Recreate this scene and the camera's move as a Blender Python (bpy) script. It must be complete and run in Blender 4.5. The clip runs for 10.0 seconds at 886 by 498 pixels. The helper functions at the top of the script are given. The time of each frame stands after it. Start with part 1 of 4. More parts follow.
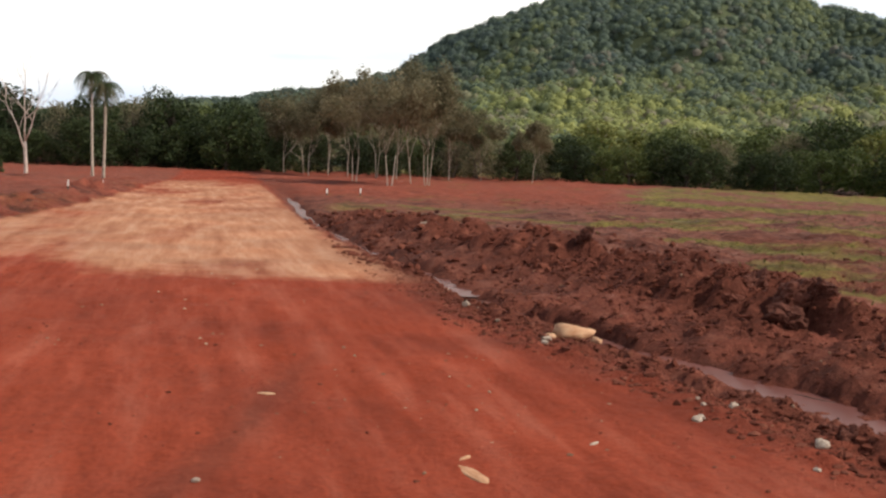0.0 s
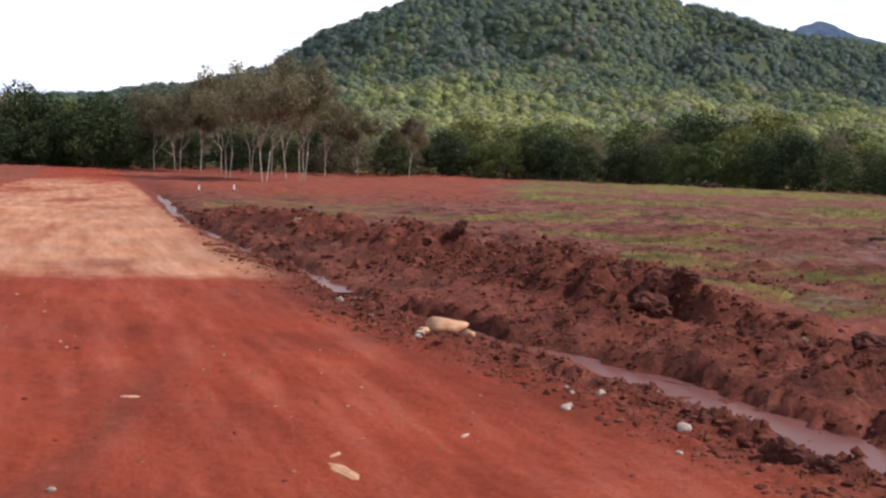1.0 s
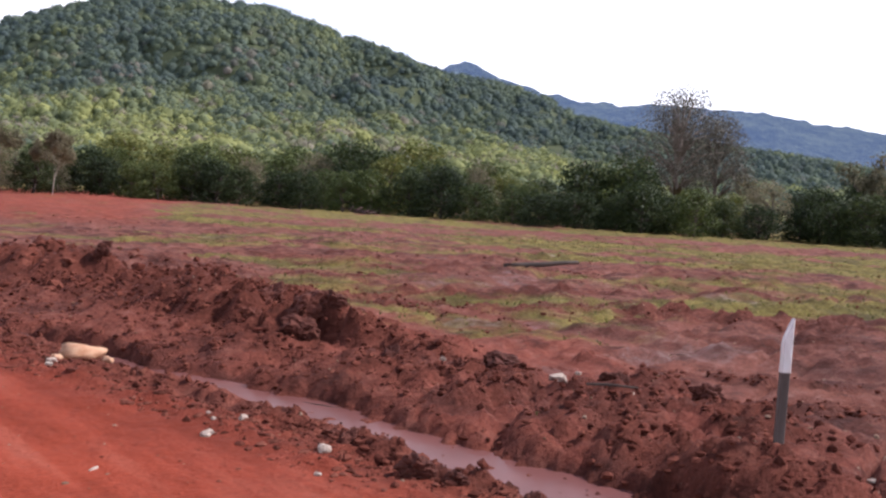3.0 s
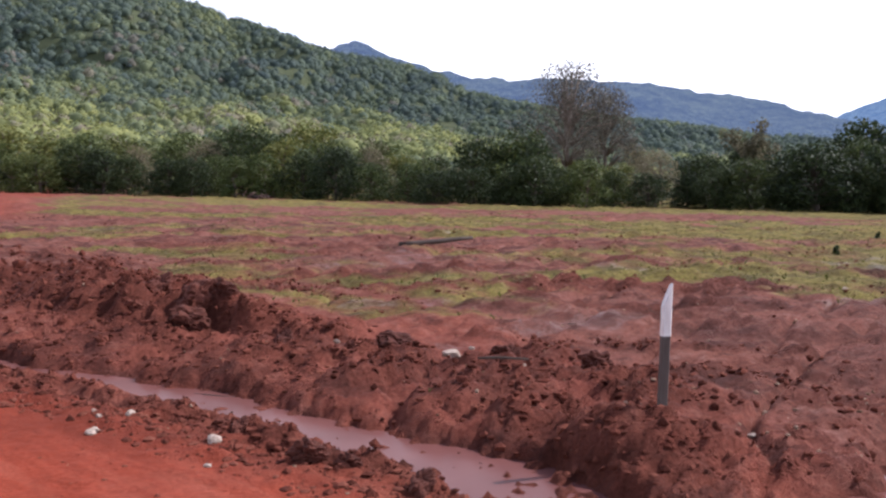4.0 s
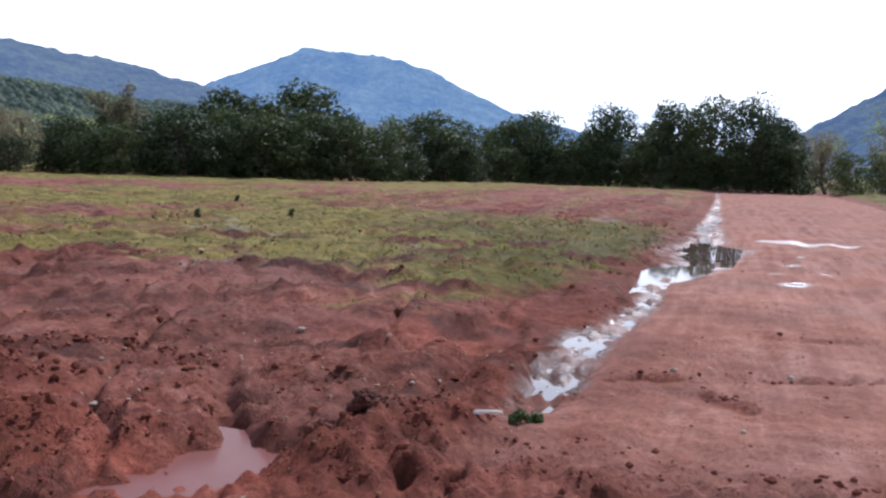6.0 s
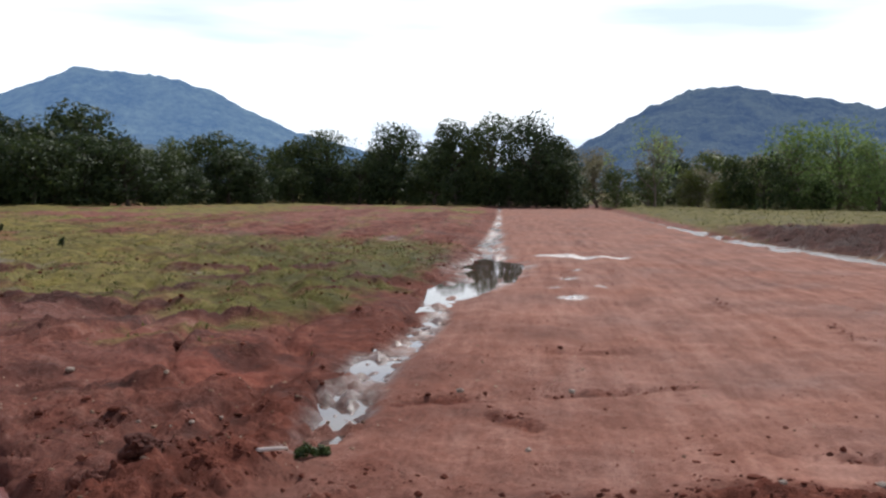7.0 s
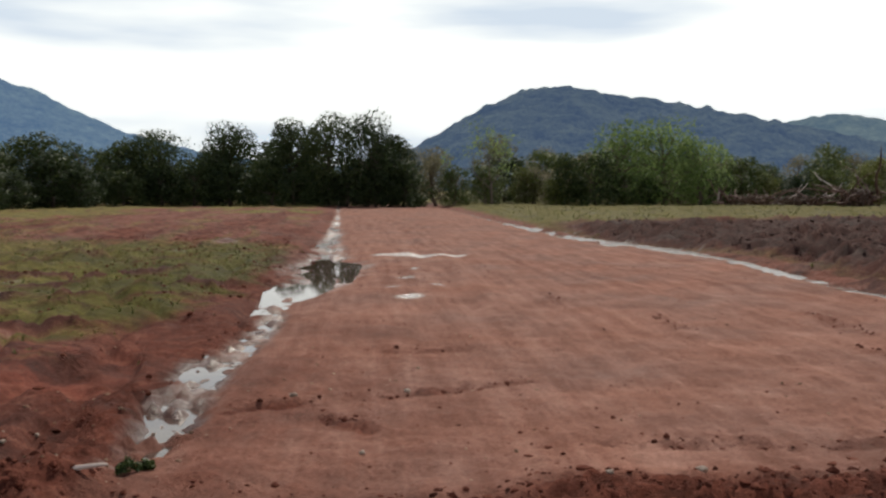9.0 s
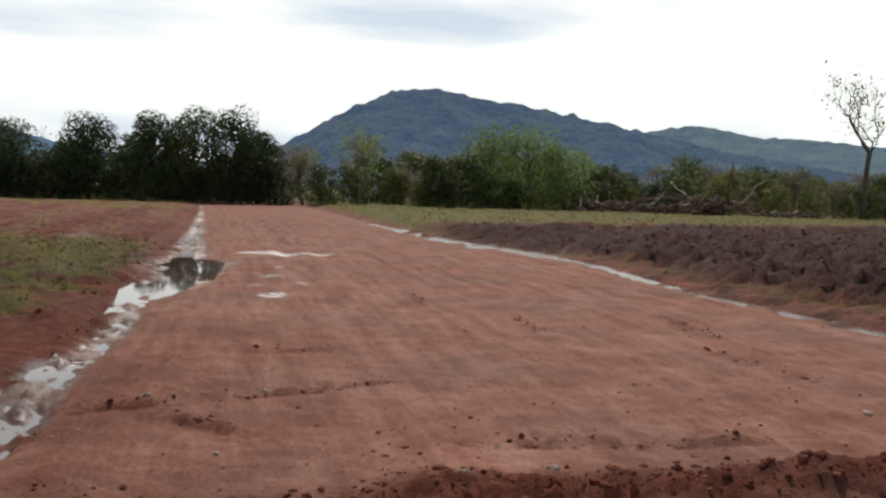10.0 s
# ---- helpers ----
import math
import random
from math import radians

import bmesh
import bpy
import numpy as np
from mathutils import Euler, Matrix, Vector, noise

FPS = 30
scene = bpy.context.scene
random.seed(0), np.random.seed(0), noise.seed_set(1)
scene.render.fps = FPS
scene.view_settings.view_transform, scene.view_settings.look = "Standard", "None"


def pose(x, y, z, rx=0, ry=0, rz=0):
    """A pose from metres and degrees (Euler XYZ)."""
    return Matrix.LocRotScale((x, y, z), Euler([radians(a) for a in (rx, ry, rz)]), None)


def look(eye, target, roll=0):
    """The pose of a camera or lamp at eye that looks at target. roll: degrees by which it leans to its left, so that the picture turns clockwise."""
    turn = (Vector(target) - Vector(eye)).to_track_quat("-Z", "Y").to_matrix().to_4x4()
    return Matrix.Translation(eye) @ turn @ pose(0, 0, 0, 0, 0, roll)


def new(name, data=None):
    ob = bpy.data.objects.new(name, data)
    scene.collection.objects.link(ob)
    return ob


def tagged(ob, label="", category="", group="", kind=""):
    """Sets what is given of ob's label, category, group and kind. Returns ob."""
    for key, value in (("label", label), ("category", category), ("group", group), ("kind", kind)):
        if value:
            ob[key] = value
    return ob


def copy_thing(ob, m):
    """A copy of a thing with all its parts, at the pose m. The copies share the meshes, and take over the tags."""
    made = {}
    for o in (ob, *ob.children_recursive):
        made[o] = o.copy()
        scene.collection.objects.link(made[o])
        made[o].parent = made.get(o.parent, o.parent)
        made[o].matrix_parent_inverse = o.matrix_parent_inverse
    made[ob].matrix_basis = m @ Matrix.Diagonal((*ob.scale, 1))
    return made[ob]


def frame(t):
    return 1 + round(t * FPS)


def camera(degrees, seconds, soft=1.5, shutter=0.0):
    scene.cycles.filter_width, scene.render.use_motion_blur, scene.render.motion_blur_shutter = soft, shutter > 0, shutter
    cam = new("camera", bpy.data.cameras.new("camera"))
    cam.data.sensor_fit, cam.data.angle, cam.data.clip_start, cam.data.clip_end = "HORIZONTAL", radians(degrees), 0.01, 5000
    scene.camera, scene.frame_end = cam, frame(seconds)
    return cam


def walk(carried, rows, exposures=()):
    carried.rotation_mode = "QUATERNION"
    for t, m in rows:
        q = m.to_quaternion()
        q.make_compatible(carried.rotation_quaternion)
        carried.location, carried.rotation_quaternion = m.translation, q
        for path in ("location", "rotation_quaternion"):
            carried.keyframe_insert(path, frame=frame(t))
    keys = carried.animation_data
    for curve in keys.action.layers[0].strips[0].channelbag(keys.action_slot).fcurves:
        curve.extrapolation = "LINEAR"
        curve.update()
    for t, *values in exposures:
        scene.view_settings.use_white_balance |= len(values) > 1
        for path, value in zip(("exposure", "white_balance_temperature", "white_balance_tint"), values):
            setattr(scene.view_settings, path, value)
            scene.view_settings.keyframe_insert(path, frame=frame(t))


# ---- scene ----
cam = camera(46.81, 10.0, soft=2.5)
# seconds, eye x, y, z, then the turn about x, y and z in degrees
ROWS = [
    (0.0, 0.000, -0.000, 1.553, 85.01, -1.98, 0.00),
    (0.5, 0.011, 0.015, 1.555, 85.61, -1.94, -2.65),
    (1.0, 0.061, 0.031, 1.546, 84.96, -1.64, -6.85),
    (1.5, 0.103, 0.045, 1.554, 85.79, -2.08, -16.86),
    (2.0, 0.150, 0.048, 1.558, 86.48, -2.33, -22.83),
    (2.5, 0.143, 0.060, 1.534, 87.05, -3.59, -24.68),
    (4.0, 0.242, 0.010, 1.542, 86.25, -1.20, -31.55),
    (4.5, 0.288, -0.002, 1.556, 85.51, -2.34, -39.82),
    (5.0, 0.370, -0.038, 1.532, 85.32, -2.69, -46.93),
    (5.5, 0.441, -0.039, 1.539, 85.06, -2.55, -55.52),
    (6.0, 0.518, -0.061, 1.524, 85.24, -1.93, -65.56),
    (7.5, 0.728, -0.056, 1.572, 86.88, -0.50, -80.41),
    (8.0, 0.757, -0.074, 1.555, 86.50, -0.40, -82.69),
    (8.5, 0.770, -0.081, 1.552, 86.35, -0.17, -84.46),
    (9.0, 0.765, -0.113, 1.559, 86.64, -0.07, -86.41),
    (9.5, 0.766, -0.134, 1.555, 86.88, -0.96, -90.16),
    (10.0, 0.766, -0.148, 1.557, 86.78, -1.65, -93.76),
]
EXPOSURES = [(0.0, -0.12, 6650, 9), (1.0, 0.04, 6000, 16), (2.5, 0.30, 5800, 21), (5.0, 0.34, 5600, 19), (6.2, 0.33, 5450, 14), (7.4, -0.28, 6150, 8), (10.0, -0.41, 6450, 6)]
walk(cam, [(t, pose(*row)) for t, *row in ROWS], EXPOSURES)

# ---- world and sun ----
SUN_AZ, SUN_EL = 97.0, 43.0
world = bpy.data.worlds.new("sky")
scene.world = world
world.use_nodes = True
wn, wl = world.node_tree.nodes, world.node_tree.links
wn.clear()
sky = wn.new("ShaderNodeTexSky")
sky.sky_type, sky.sun_disc = "NISHITA", False
sky.sun_elevation, sky.sun_rotation = radians(SUN_EL), radians(SUN_AZ)
sky.air_density, sky.dust_density = 1.0, 2.0
w_geo = wn.new("ShaderNodeTexCoord")
w_sep = wn.new("ShaderNodeSeparateXYZ")
wl.new(w_geo.outputs["Generated"], w_sep.inputs[0])
w_map = wn.new("ShaderNodeMapping")
w_map.inputs["Scale"].default_value = (1.0, 1.0, 6.5)
wl.new(w_geo.outputs["Generated"], w_map.inputs[0])
w_noise = wn.new("ShaderNodeTexNoise")
w_noise.inputs["Scale"].default_value = 2.6
w_noise.inputs["Detail"].default_value = 5.0
w_noise.inputs["Roughness"].default_value = 0.45
wl.new(w_map.outputs[0], w_noise.inputs["Vector"])
w_cloud = wn.new("ShaderNodeValToRGB")
w_cloud.color_ramp.elements[0].position, w_cloud.color_ramp.elements[0].color = 0.485, (16.5, 16.5, 16.2, 1)
w_cloud.color_ramp.elements[1].position, w_cloud.color_ramp.elements[1].color = 0.64, (10.6, 11.7, 13.4, 1)
wl.new(w_noise.outputs["Fac"], w_cloud.inputs[0])
# bright veil of cloud low down, clearer towards the top
w_veil = wn.new("ShaderNodeMapRange")
w_veil.inputs["From Min"].default_value, w_veil.inputs["From Max"].default_value = 0.20, 0.55
w_veil.inputs["To Min"].default_value, w_veil.inputs["To Max"].default_value = 1.0, 0.08
wl.new(w_sep.outputs["Z"], w_veil.inputs["Value"])
w_mix = wn.new("ShaderNodeMix")
w_mix.data_type = "RGBA"
wl.new(w_veil.outputs[0], w_mix.inputs[0])
wl.new(sky.outputs[0], w_mix.inputs[6])
wl.new(w_cloud.outputs[0], w_mix.inputs[7])
w_bg = wn.new("ShaderNodeBackground")
w_bg.inputs["Strength"].default_value = 0.085
wl.new(w_mix.outputs[2], w_bg.inputs["Color"])
w_out = wn.new("ShaderNodeOutputWorld")
wl.new(w_bg.outputs[0], w_out.inputs[0])

sun = new("sun", bpy.data.lights.new("sun", "SUN"))
sun.data.energy, sun.data.angle, sun.data.color = 4.4, radians(0.6), (1.0, 0.93, 0.82)
s_a, s_e = radians(SUN_AZ), radians(SUN_EL)
sun.matrix_world = look((60 * math.sin(s_a), 60 * math.cos(s_a), 60 * math.tan(s_e)), (0, 0, 0))

# ---- number helpers ----

def hash2(ix, iy, seed):
    n = (ix.astype(np.int64) * 374761393 + iy.astype(np.int64) * 668265263 + seed * 2147483647) & 0x7FFFFFFF
    n = ((n ^ (n >> 13)) * 1274126177) & 0x7FFFFFFF
    n = n ^ (n >> 16)
    return (n & 0xFFFF) / 65535.0


def vnoise(x, y, seed=0):
    """Smooth value noise, 0 to 1, cells of 1."""
    ix, iy = np.floor(x), np.floor(y)
    fx, fy = x - ix, y - iy
    fx, fy = fx * fx * (3 - 2 * fx), fy * fy * (3 - 2 * fy)
    a, b = hash2(ix, iy, seed), hash2(ix + 1, iy, seed)
    c, d = hash2(ix, iy + 1, seed), hash2(ix + 1, iy + 1, seed)
    return (a * (1 - fx) + b * fx) * (1 - fy) + (c * (1 - fx) + d * fx) * fy


def fbm(x, y, seed=0, octaves=4):
    """Layered noise, about -1 to 1."""
    total, amp, norm = 0.0, 1.0, 0.0
    for k in range(octaves):
        total = total + amp * (vnoise(x * 2 ** k + 17.3 * k, y * 2 ** k - 9.1 * k, seed + k) * 2 - 1)
        norm += amp
        amp *= 0.55
    return total / norm * 1.4


def step(a, b, v):
    u = np.clip((v - a) / (b - a), 0, 1)
    return u * u * (3 - 2 * u)


def bump(v, width):
    return np.exp(-(v / width) ** 2)


# ---- the lie of the land ----
EDGE_Y = [-80, -12, 0, 3.9, 4.6, 5.4, 7.0, 8.7, 10.8, 13.5, 17.4, 24.5, 32.8, 65, 140]
EDGE_X = [16, 6.8, 4.3, 3.1, 2.95, 2.65, 2.15, 1.3, 0.5, -0.1, -1.3, -3.2, -4.9, -11.8, -30]
GUT_X = [5.9, 6.6, 7.6, 8.7, 9.8, 11.2, 12.3, 13.3, 15, 17, 19.6, 22.3, 24, 30, 43, 58, 65, 110]
GUT_Y = [2.05, 2.12, 2.27, 2.45, 2.55, 2.57, 2.65, 2.85, 3.08, 3.02, 3.38, 3.6, 3.9, 4.9, 7.0, 9.4, 10.6, 18]
GUT_W = [0.14, 0.18, 0.20, 0.23, 0.24, 0.20, 0.13, 0.18, 0.20, 0.52, 0.80, 0.78, 0.5, 0.36, 0.22, 0.18, 0.16, 0.16]
RGUT_X = [4, 9, 13, 18, 24.5, 28, 33.4, 42, 52, 57.6, 75, 110]
RGUT_Y = [-8.6, -7.3, -6.4, -5.5, -5.2, -4.0, -2.2, -0.9, 0.5, 1.4, 3.6, 9]
ROW_Y = [-12, -6, -3.2, -1.8, -0.9, -0.2, 0.3]
ROW_X = [8.8, 7.2, 6.3, 5.95, 5.9, 5.75, 5.6]


DITCH_Y = [2.6, 3.9, 4.2, 4.6, 5.0, 5.5, 6.5, 7.5, 8.2, 9.4, 11.1, 12.2, 15, 16.6, 19.6, 24, 28.4, 34, 65, 140]
DITCH_X = [3.2, 3.45, 3.55, 3.6, 3.52, 3.30, 2.98, 2.74, 2.42, 1.75, 0.95, 0.5, -0.12, -0.72, -1.65, -2.75, -3.8, -4.8, -11.1, -29.3]
DITCH_W = [0.30, 0.32, 0.34, 0.36, 0.33, 0.27, 0.21, 0.20, 0.15, 0.10, 0.03, 0.05, 0.02, 0.03, 0.04, 0.05, 0.06, 0.06, 0.1, 0.1]


# little rills and scraped lines over the side road: ends of each
RILLS = [(7.7, 1.95, 8.95, -0.35), (7.0, -0.65, 7.0, -1.75), (6.95, -1.85, 7.2, -2.9), (14.2, -3.9, 11.8, -4.1), (11.1, -3.6, 9.3, -4.0), (13.6, -2.0, 12.2, -2.2), (23.0, -1.6, 18.4, -1.7), (7.6, 1.2, 7.2, 0.75), (10.4, 1.2, 10.6, 0.2), (16.5, -0.6, 14.2, -0.9)]


def rills(x, y, width):
    """1 on the rills, falling off to the sides."""
    out = 0.0 * x
    for x0, y0, x1, y1 in RILLS:
        dx, dy = x1 - x0, y1 - y0
        u = np.clip(((x - x0) * dx + (y - y0) * dy) / (dx * dx + dy * dy), 0, 1)
        off = np.hypot(x - x0 - u * dx, y - y0 - u * dy)
        out = np.maximum(out, np.exp(-(off / (width * (0.4 + np.minimum(1, 4 * u * (1 - u))))) ** 2))
    return out


def edge_a(y):
    return np.interp(y, EDGE_Y, EDGE_X)


def ditch_x(y):
    return np.interp(y, DITCH_Y, DITCH_X)


def lie(x, y):
    """Height of the ground, and how much of it is grass, pale road, brown road, raw clods, red clay."""
    r = np.hypot(x, y)
    e = x - edge_a(y)
    wob = fbm(x * 0.55, y * 0.55, 3, 3)
    lump = fbm(x * 2.6, y * 2.6, 11, 4)
    fine = fbm(x * 9.0, y * 9.0, 21, 3)
    left = x - (edge_a(y) - np.interp(y, [-40, 0, 19, 30, 60], [9, 8.5, 6.9, 5.8, 4.9]))
    gut = np.interp(x, GUT_X, GUT_Y)
    gut_w = np.interp(x, GUT_X, GUT_W)
    rgut = np.interp(x, RGUT_X, RGUT_Y)
    road_a = step(0.1, -0.25, e + 0.12 * wob) * step(-0.2, 0.3, left) * step(86, 72, y)
    road_b = step(5.0, 6.2, x) * step(0.1, -0.25, y - gut - 0.2 + 0.1 * wob) * step(-0.1, 0.3, y - rgut) * step(105, 95, x)
    road = np.maximum(road_a, road_b)
    # roughness of each sort of ground
    z = road * (0.006 * fine + 0.014 * lump + 0.02 * wob)
    field = 1 - road
    z = z + field * (0.075 * wob + (0.085 * lump + 0.035 * fine) * (0.45 + 0.55 * step(9, 16, r)) * (0.3 + 0.7 * step(-0.2, 0.6, wob)))
    z = z + field * step(0, 2.5, y - gut) * step(6, 9, x) * (0.10 + 0.08 * np.clip(fbm(x * 0.8, y * 1.6, 31, 3), -0.4, 1))
    z = z + step(0, 2.0, rgut - y) * step(5, 9, x) * 0.18
    # shallow ruts over the field
    rut = np.abs(fbm(x * 0.25 + y * 0.05, y * 0.9 - x * 0.35, 41, 3))
    z = z - field * 0.10 * step(0.2, 0.0, rut) * step(60, 20, r)
    # smooth wheel tracks pressed across the soft field
    press = np.maximum(bump(x - np.interp(y, [2.8, 4.2, 6.7, 9, 14], [9.4, 8.2, 6.35, 5.4, 4.9]) + 0.1 * wob, 0.22), bump(x - np.interp(y, [3.2, 5.2, 8.0, 11, 16], [11.6, 9.6, 7.6, 6.9, 6.2]) + 0.1 * wob, 0.24))
    press = press * step(2.6, 3.6, y) * step(16, 12, y) * field
    z = z * (1 - 0.7 * press) - 0.035 * press
    # low broken ridges left by the machines
    ridge = step(0.12, 0.55, fbm((0.68 * x - 0.73 * y) * 0.5, (0.73 * x + 0.68 * y) * 1.7, 57, 4))
    ridge = ridge * field * step(6.5, 8, r) * step(34, 15, r) * (1 - press) * step(0.6, 1.6, y - gut) * step(1.5, 3.0, e)
    z = z + ridge * (0.06 + 0.06 * lump + 0.04 * fine)
    # the ditch along the road
    along = step(2.75, 3.35, y) * step(75, 50, y)
    d = x - ditch_x(y)
    dw = np.interp(y, DITCH_Y, DITCH_W)
    z = z - along * 0.06 * step(-0.8, 0.3, e) * step(1.9, 0.9, e)
    chan = along * step(0.26, 0.0, np.abs(d + 0.06 * lump + 0.04 * fine) - dw) * step(55, 36, y)
    z = z * (1 - chan) + chan * (-0.20 + 0.03 * fine)
    z = z + along * step(16, 11, y) * step(4.4, 5.4, y) * 0.02 * bump(e - 0.1, 0.3) * (0.5 + 2.5 * lump)
    # the heap of dug-out soil beyond it
    crest = edge_a(y) + np.interp(y, [9, 11, 13, 16, 19, 24, 28], [2.45, 2.9, 2.85, 2.6, 2.2, 1.6, 1.5])
    big = fbm(x * 1.1, y * 1.1, 51, 3)
    heap = step(9.0, 9.9, y + 0.3 * lump) * step(30, 22, y) * np.exp(-(np.abs(x - crest) / np.interp(y, [9, 14, 22], [1.05, 1.35, 1.0])) ** 2.0)
    z = z + heap * (0.27 + 0.13 * big + 0.10 * lump + 0.07 * fine)
    # a lower, broken heap up to the post, and the mound round its foot
    low_x = np.interp(y, [4.4, 6.0, 7.3, 9.2], [5.2, 5.0, 4.2, 3.5])
    low = step(4.7, 5.6, y) * step(10.0, 8.8, y) * bump(x - low_x, 0.85)
    z = z + low * (0.10 + 0.045 * lump + 0.035 * fine + 0.05 * big) * np.interp(y, [5, 6.5, 7.8, 9.4], [0.9, 1.0, 0.75, 0.45])
    mound = np.exp(-(np.hypot(x - 4.55, y - 4.45) / 0.54) ** 1.7)
    z = z + mound * (0.21 + 0.025 * lump + 0.025 * fine)
    # pool at the end of the ditch, with the gully that feeds it
    pool = np.exp(-((np.hypot((x - 4.85) / 1.0, (y - 3.25) / 0.75)) / 0.62) ** 4)
    z = z - pool * (0.18 + 0.07 * lump + 0.06 * fine)
    gully_x = 5.3 + (y - 3.3) * 1.1
    z = z - step(3.2, 3.5, y) * step(4.6, 3.9, y) * 0.16 * bump(x - gully_x + 0.15 * lump, 0.14)
    lip = np.exp(-(np.hypot((x - 5.55) / 0.95, (y - 2.42) / 0.42)) ** 2)
    z = z + lip * (0.22 + 0.10 * lump + 0.04 * fine)
    # gutters of the side road
    z = z - step(5.8, 6.6, x) * (0.082 + (0.06 * lump + 0.08 * fine) * (0.22 + 0.95 * step(17, 14.8, x) + 1.1 * step(22, 25, x)) - 0.02 * step(23, 27, x) + 0.006 * step(12.5, 9, x) + 0.02 * step(13, 16, x) * step(24, 22, x)) * np.exp(-(np.abs(y - gut + 0.12 * wob) / (gut_w * 1.15)) ** 3) * step(95, 70, x)
    z = z - step(5, 8, x) * 0.088 * np.exp(-(np.abs(y - rgut + 0.15 * wob) / 0.32) ** 3) * (1 + 1.6 * lump + 0.7 * wob + 0.9 * fine)
    soak = step(24, 28, x) * step(50, 42, x) * bump(y - rgut + 0.75, 0.65)
    z = z - soak * 0.16 * (1 + 1.3 * lump + 0.5 * fine)
    # loose soil pushed across the mouth of the side road
    row = step(-14, -8, y) * step(0.15, -0.6, y) * bump(x - np.interp(y, ROW_Y, ROW_X), 0.34)
    z = z + row * (0.085 + 0.055 * lump + 0.035 * fine)
    # ploughed dark soil
    dark_or_shaded = step(-0.6, -2.0, y - rgut + 0.5 * wob) * step(9, 13, x) * step(-0.60, -0.52, y / np.maximum(x, 1)) * step(46, 34, x + 0.4 * y)
    dark_or_shaded = np.maximum(dark_or_shaded, step(-0.6, -1.6, y - rgut) * step(46, 34, x + 0.6 * y) * step(8, 12, x))
    z = z + dark_or_shaded * (0.08 + 0.20 * lump + 0.10 * fine) * step(0, 1.2, rgut - y)
    # grader lines on the far part of the side road
    across = (y - 0.146 * x)
    z = z + road_b * step(9, 15, x) * 0.022 * np.sin(across * 8.0 + 0.8 * wob) * (0.6 + 0.6 * np.sin(across * 2.3))
    # rills with crumbs pushed up beside them
    wander = 0.07 * lump + 0.1 * wob
    furrow = rills(x + wander, y + wander, 0.075) * road_b * step(-0.5, 0.1, fine + lump)
    z = z - 0.028 * furrow + 0.022 * (rills(x - 0.16 + wander, y + wander, 0.10)) * np.clip(0.3 + 2 * fine, 0, 1) * road_b
    # roadside mound on the far left
    lm = bump(left + 1.2, 1.0) * step(14, 18, y) * step(60, 36, y)
    z = z + lm * (0.25 + 0.2 * lump + 0.1 * big)
    crumb = fbm(x * 13.0, y * 13.0, 23, 2)
    z = z + field * step(11, 6, r) * (0.03 * fine + 0.02 * crumb) * (1 - 0.7 * press) * (1 - 0.8 * np.clip(heap + low + mound + lip, 0, 1))
    z = z + road_b * step(22, 9, r) * (0.014 * np.clip(fine, -0.1, 1) + 0.018 * lump)
    z = z + field * step(26, 12, r) * 0.017 * crumb * (1 + 1.7 * np.clip(heap + low + mound + lip + row, 0, 1))
    # wheel-pressed edge of the road
    z = z + along * step(14, 9, y) * step(3.8, 5.2, y) * (0.035 * bump(e + 0.5 + 0.05 * wob, 0.10) * (1 + lump) + 0.03 * bump(e, 0.5) * (lump + fine))
    # masks
    g = fbm(x * 0.30 + 3, y * 0.30, 61, 4) + 0.35 * fbm(x * 1.7, y * 1.7, 71, 3)
    az = np.degrees(np.arctan2(x, np.maximum(y, -1e9)))
    far_bare = step(12, 8, az) * step(30, 45, r) + step(60, 75, r) * step(14, 9, az)
    bias = -0.62 + 0.85 * step(8.5 - 2 * step(40, 60, az), 15, r) - 0.55 * np.clip(far_bare, 0, 1) + 0.25 * step(40, 60, az) + 0.5 * step(9, 20, az) * step(50, 62, r)
    bias = bias + 0.24 * step(70, 30, r) * step(55, 70, az) * step(7, 12, r)
    bias = bias + 0.40 * step(11, 17, r) * step(48, 34, r) * step(20, 40, az)
    bias = bias - 0.65 * step(42, 52, x) * step(90, 75, r) * step(76, 71, az) * step(67, 71, az)
    bias = bias - 0.5 * step(45, 60, x) * step(90, 70, r) * step(70, 77, az) * (y > gut)
    patch = fbm(x * 0.12 - y * 0.05, y * 0.55 + x * 0.2, 67, 4)
    grass = step(-0.05, 0.75, 0.6 * g + 0.9 * patch + bias) * field
    grass = np.maximum(grass, step(90, 110, r) * 0.9 * (1 - road))
    grass = np.where(y < rgut, step(-0.4, 0.2, g * 0.5 + 0.4 + 0.6 * step(20, 32, x)) * step(0.3, 1.2, rgut - y), grass)
    grass = grass * (1 - np.clip(dark_or_shaded * 1.2, 0, 1)) * (1 - np.clip(heap * 2, 0, 1)) * (1 - np.clip(mound + pool + lip + low + row, 0, 1)) * (1 - along * bump(d, 1.1))
    grass = np.where(left < 0, 0.35 * step(-0.1, 0.5, g) * step(14, 24, y), grass)
    tan = road_a * step(11.4, 14.8, y + 0.08 * x + 0.9 * wob + 0.5 * lump + 1.8 * fbm(x * 0.30 + 4, y * 0.22, 88, 3)) * step(70, 38, y)
    tan = np.clip(tan * (0.75 + 0.35 * fbm(x * 0.8, y * 0.25, 81, 3)), 0, 1)
    raw = np.clip(heap * 1.3 + 0.9 * low * step(-0.5, 0.3, lump + big) + dark_or_shaded + row * 1.2 + mound + lip + along * 0.45 * bump(d, 0.7), 0, 1)
    far_bare = np.where(left < 0, 0.65 + 0.3 * step(-0.2, 0.6, wob), far_bare)
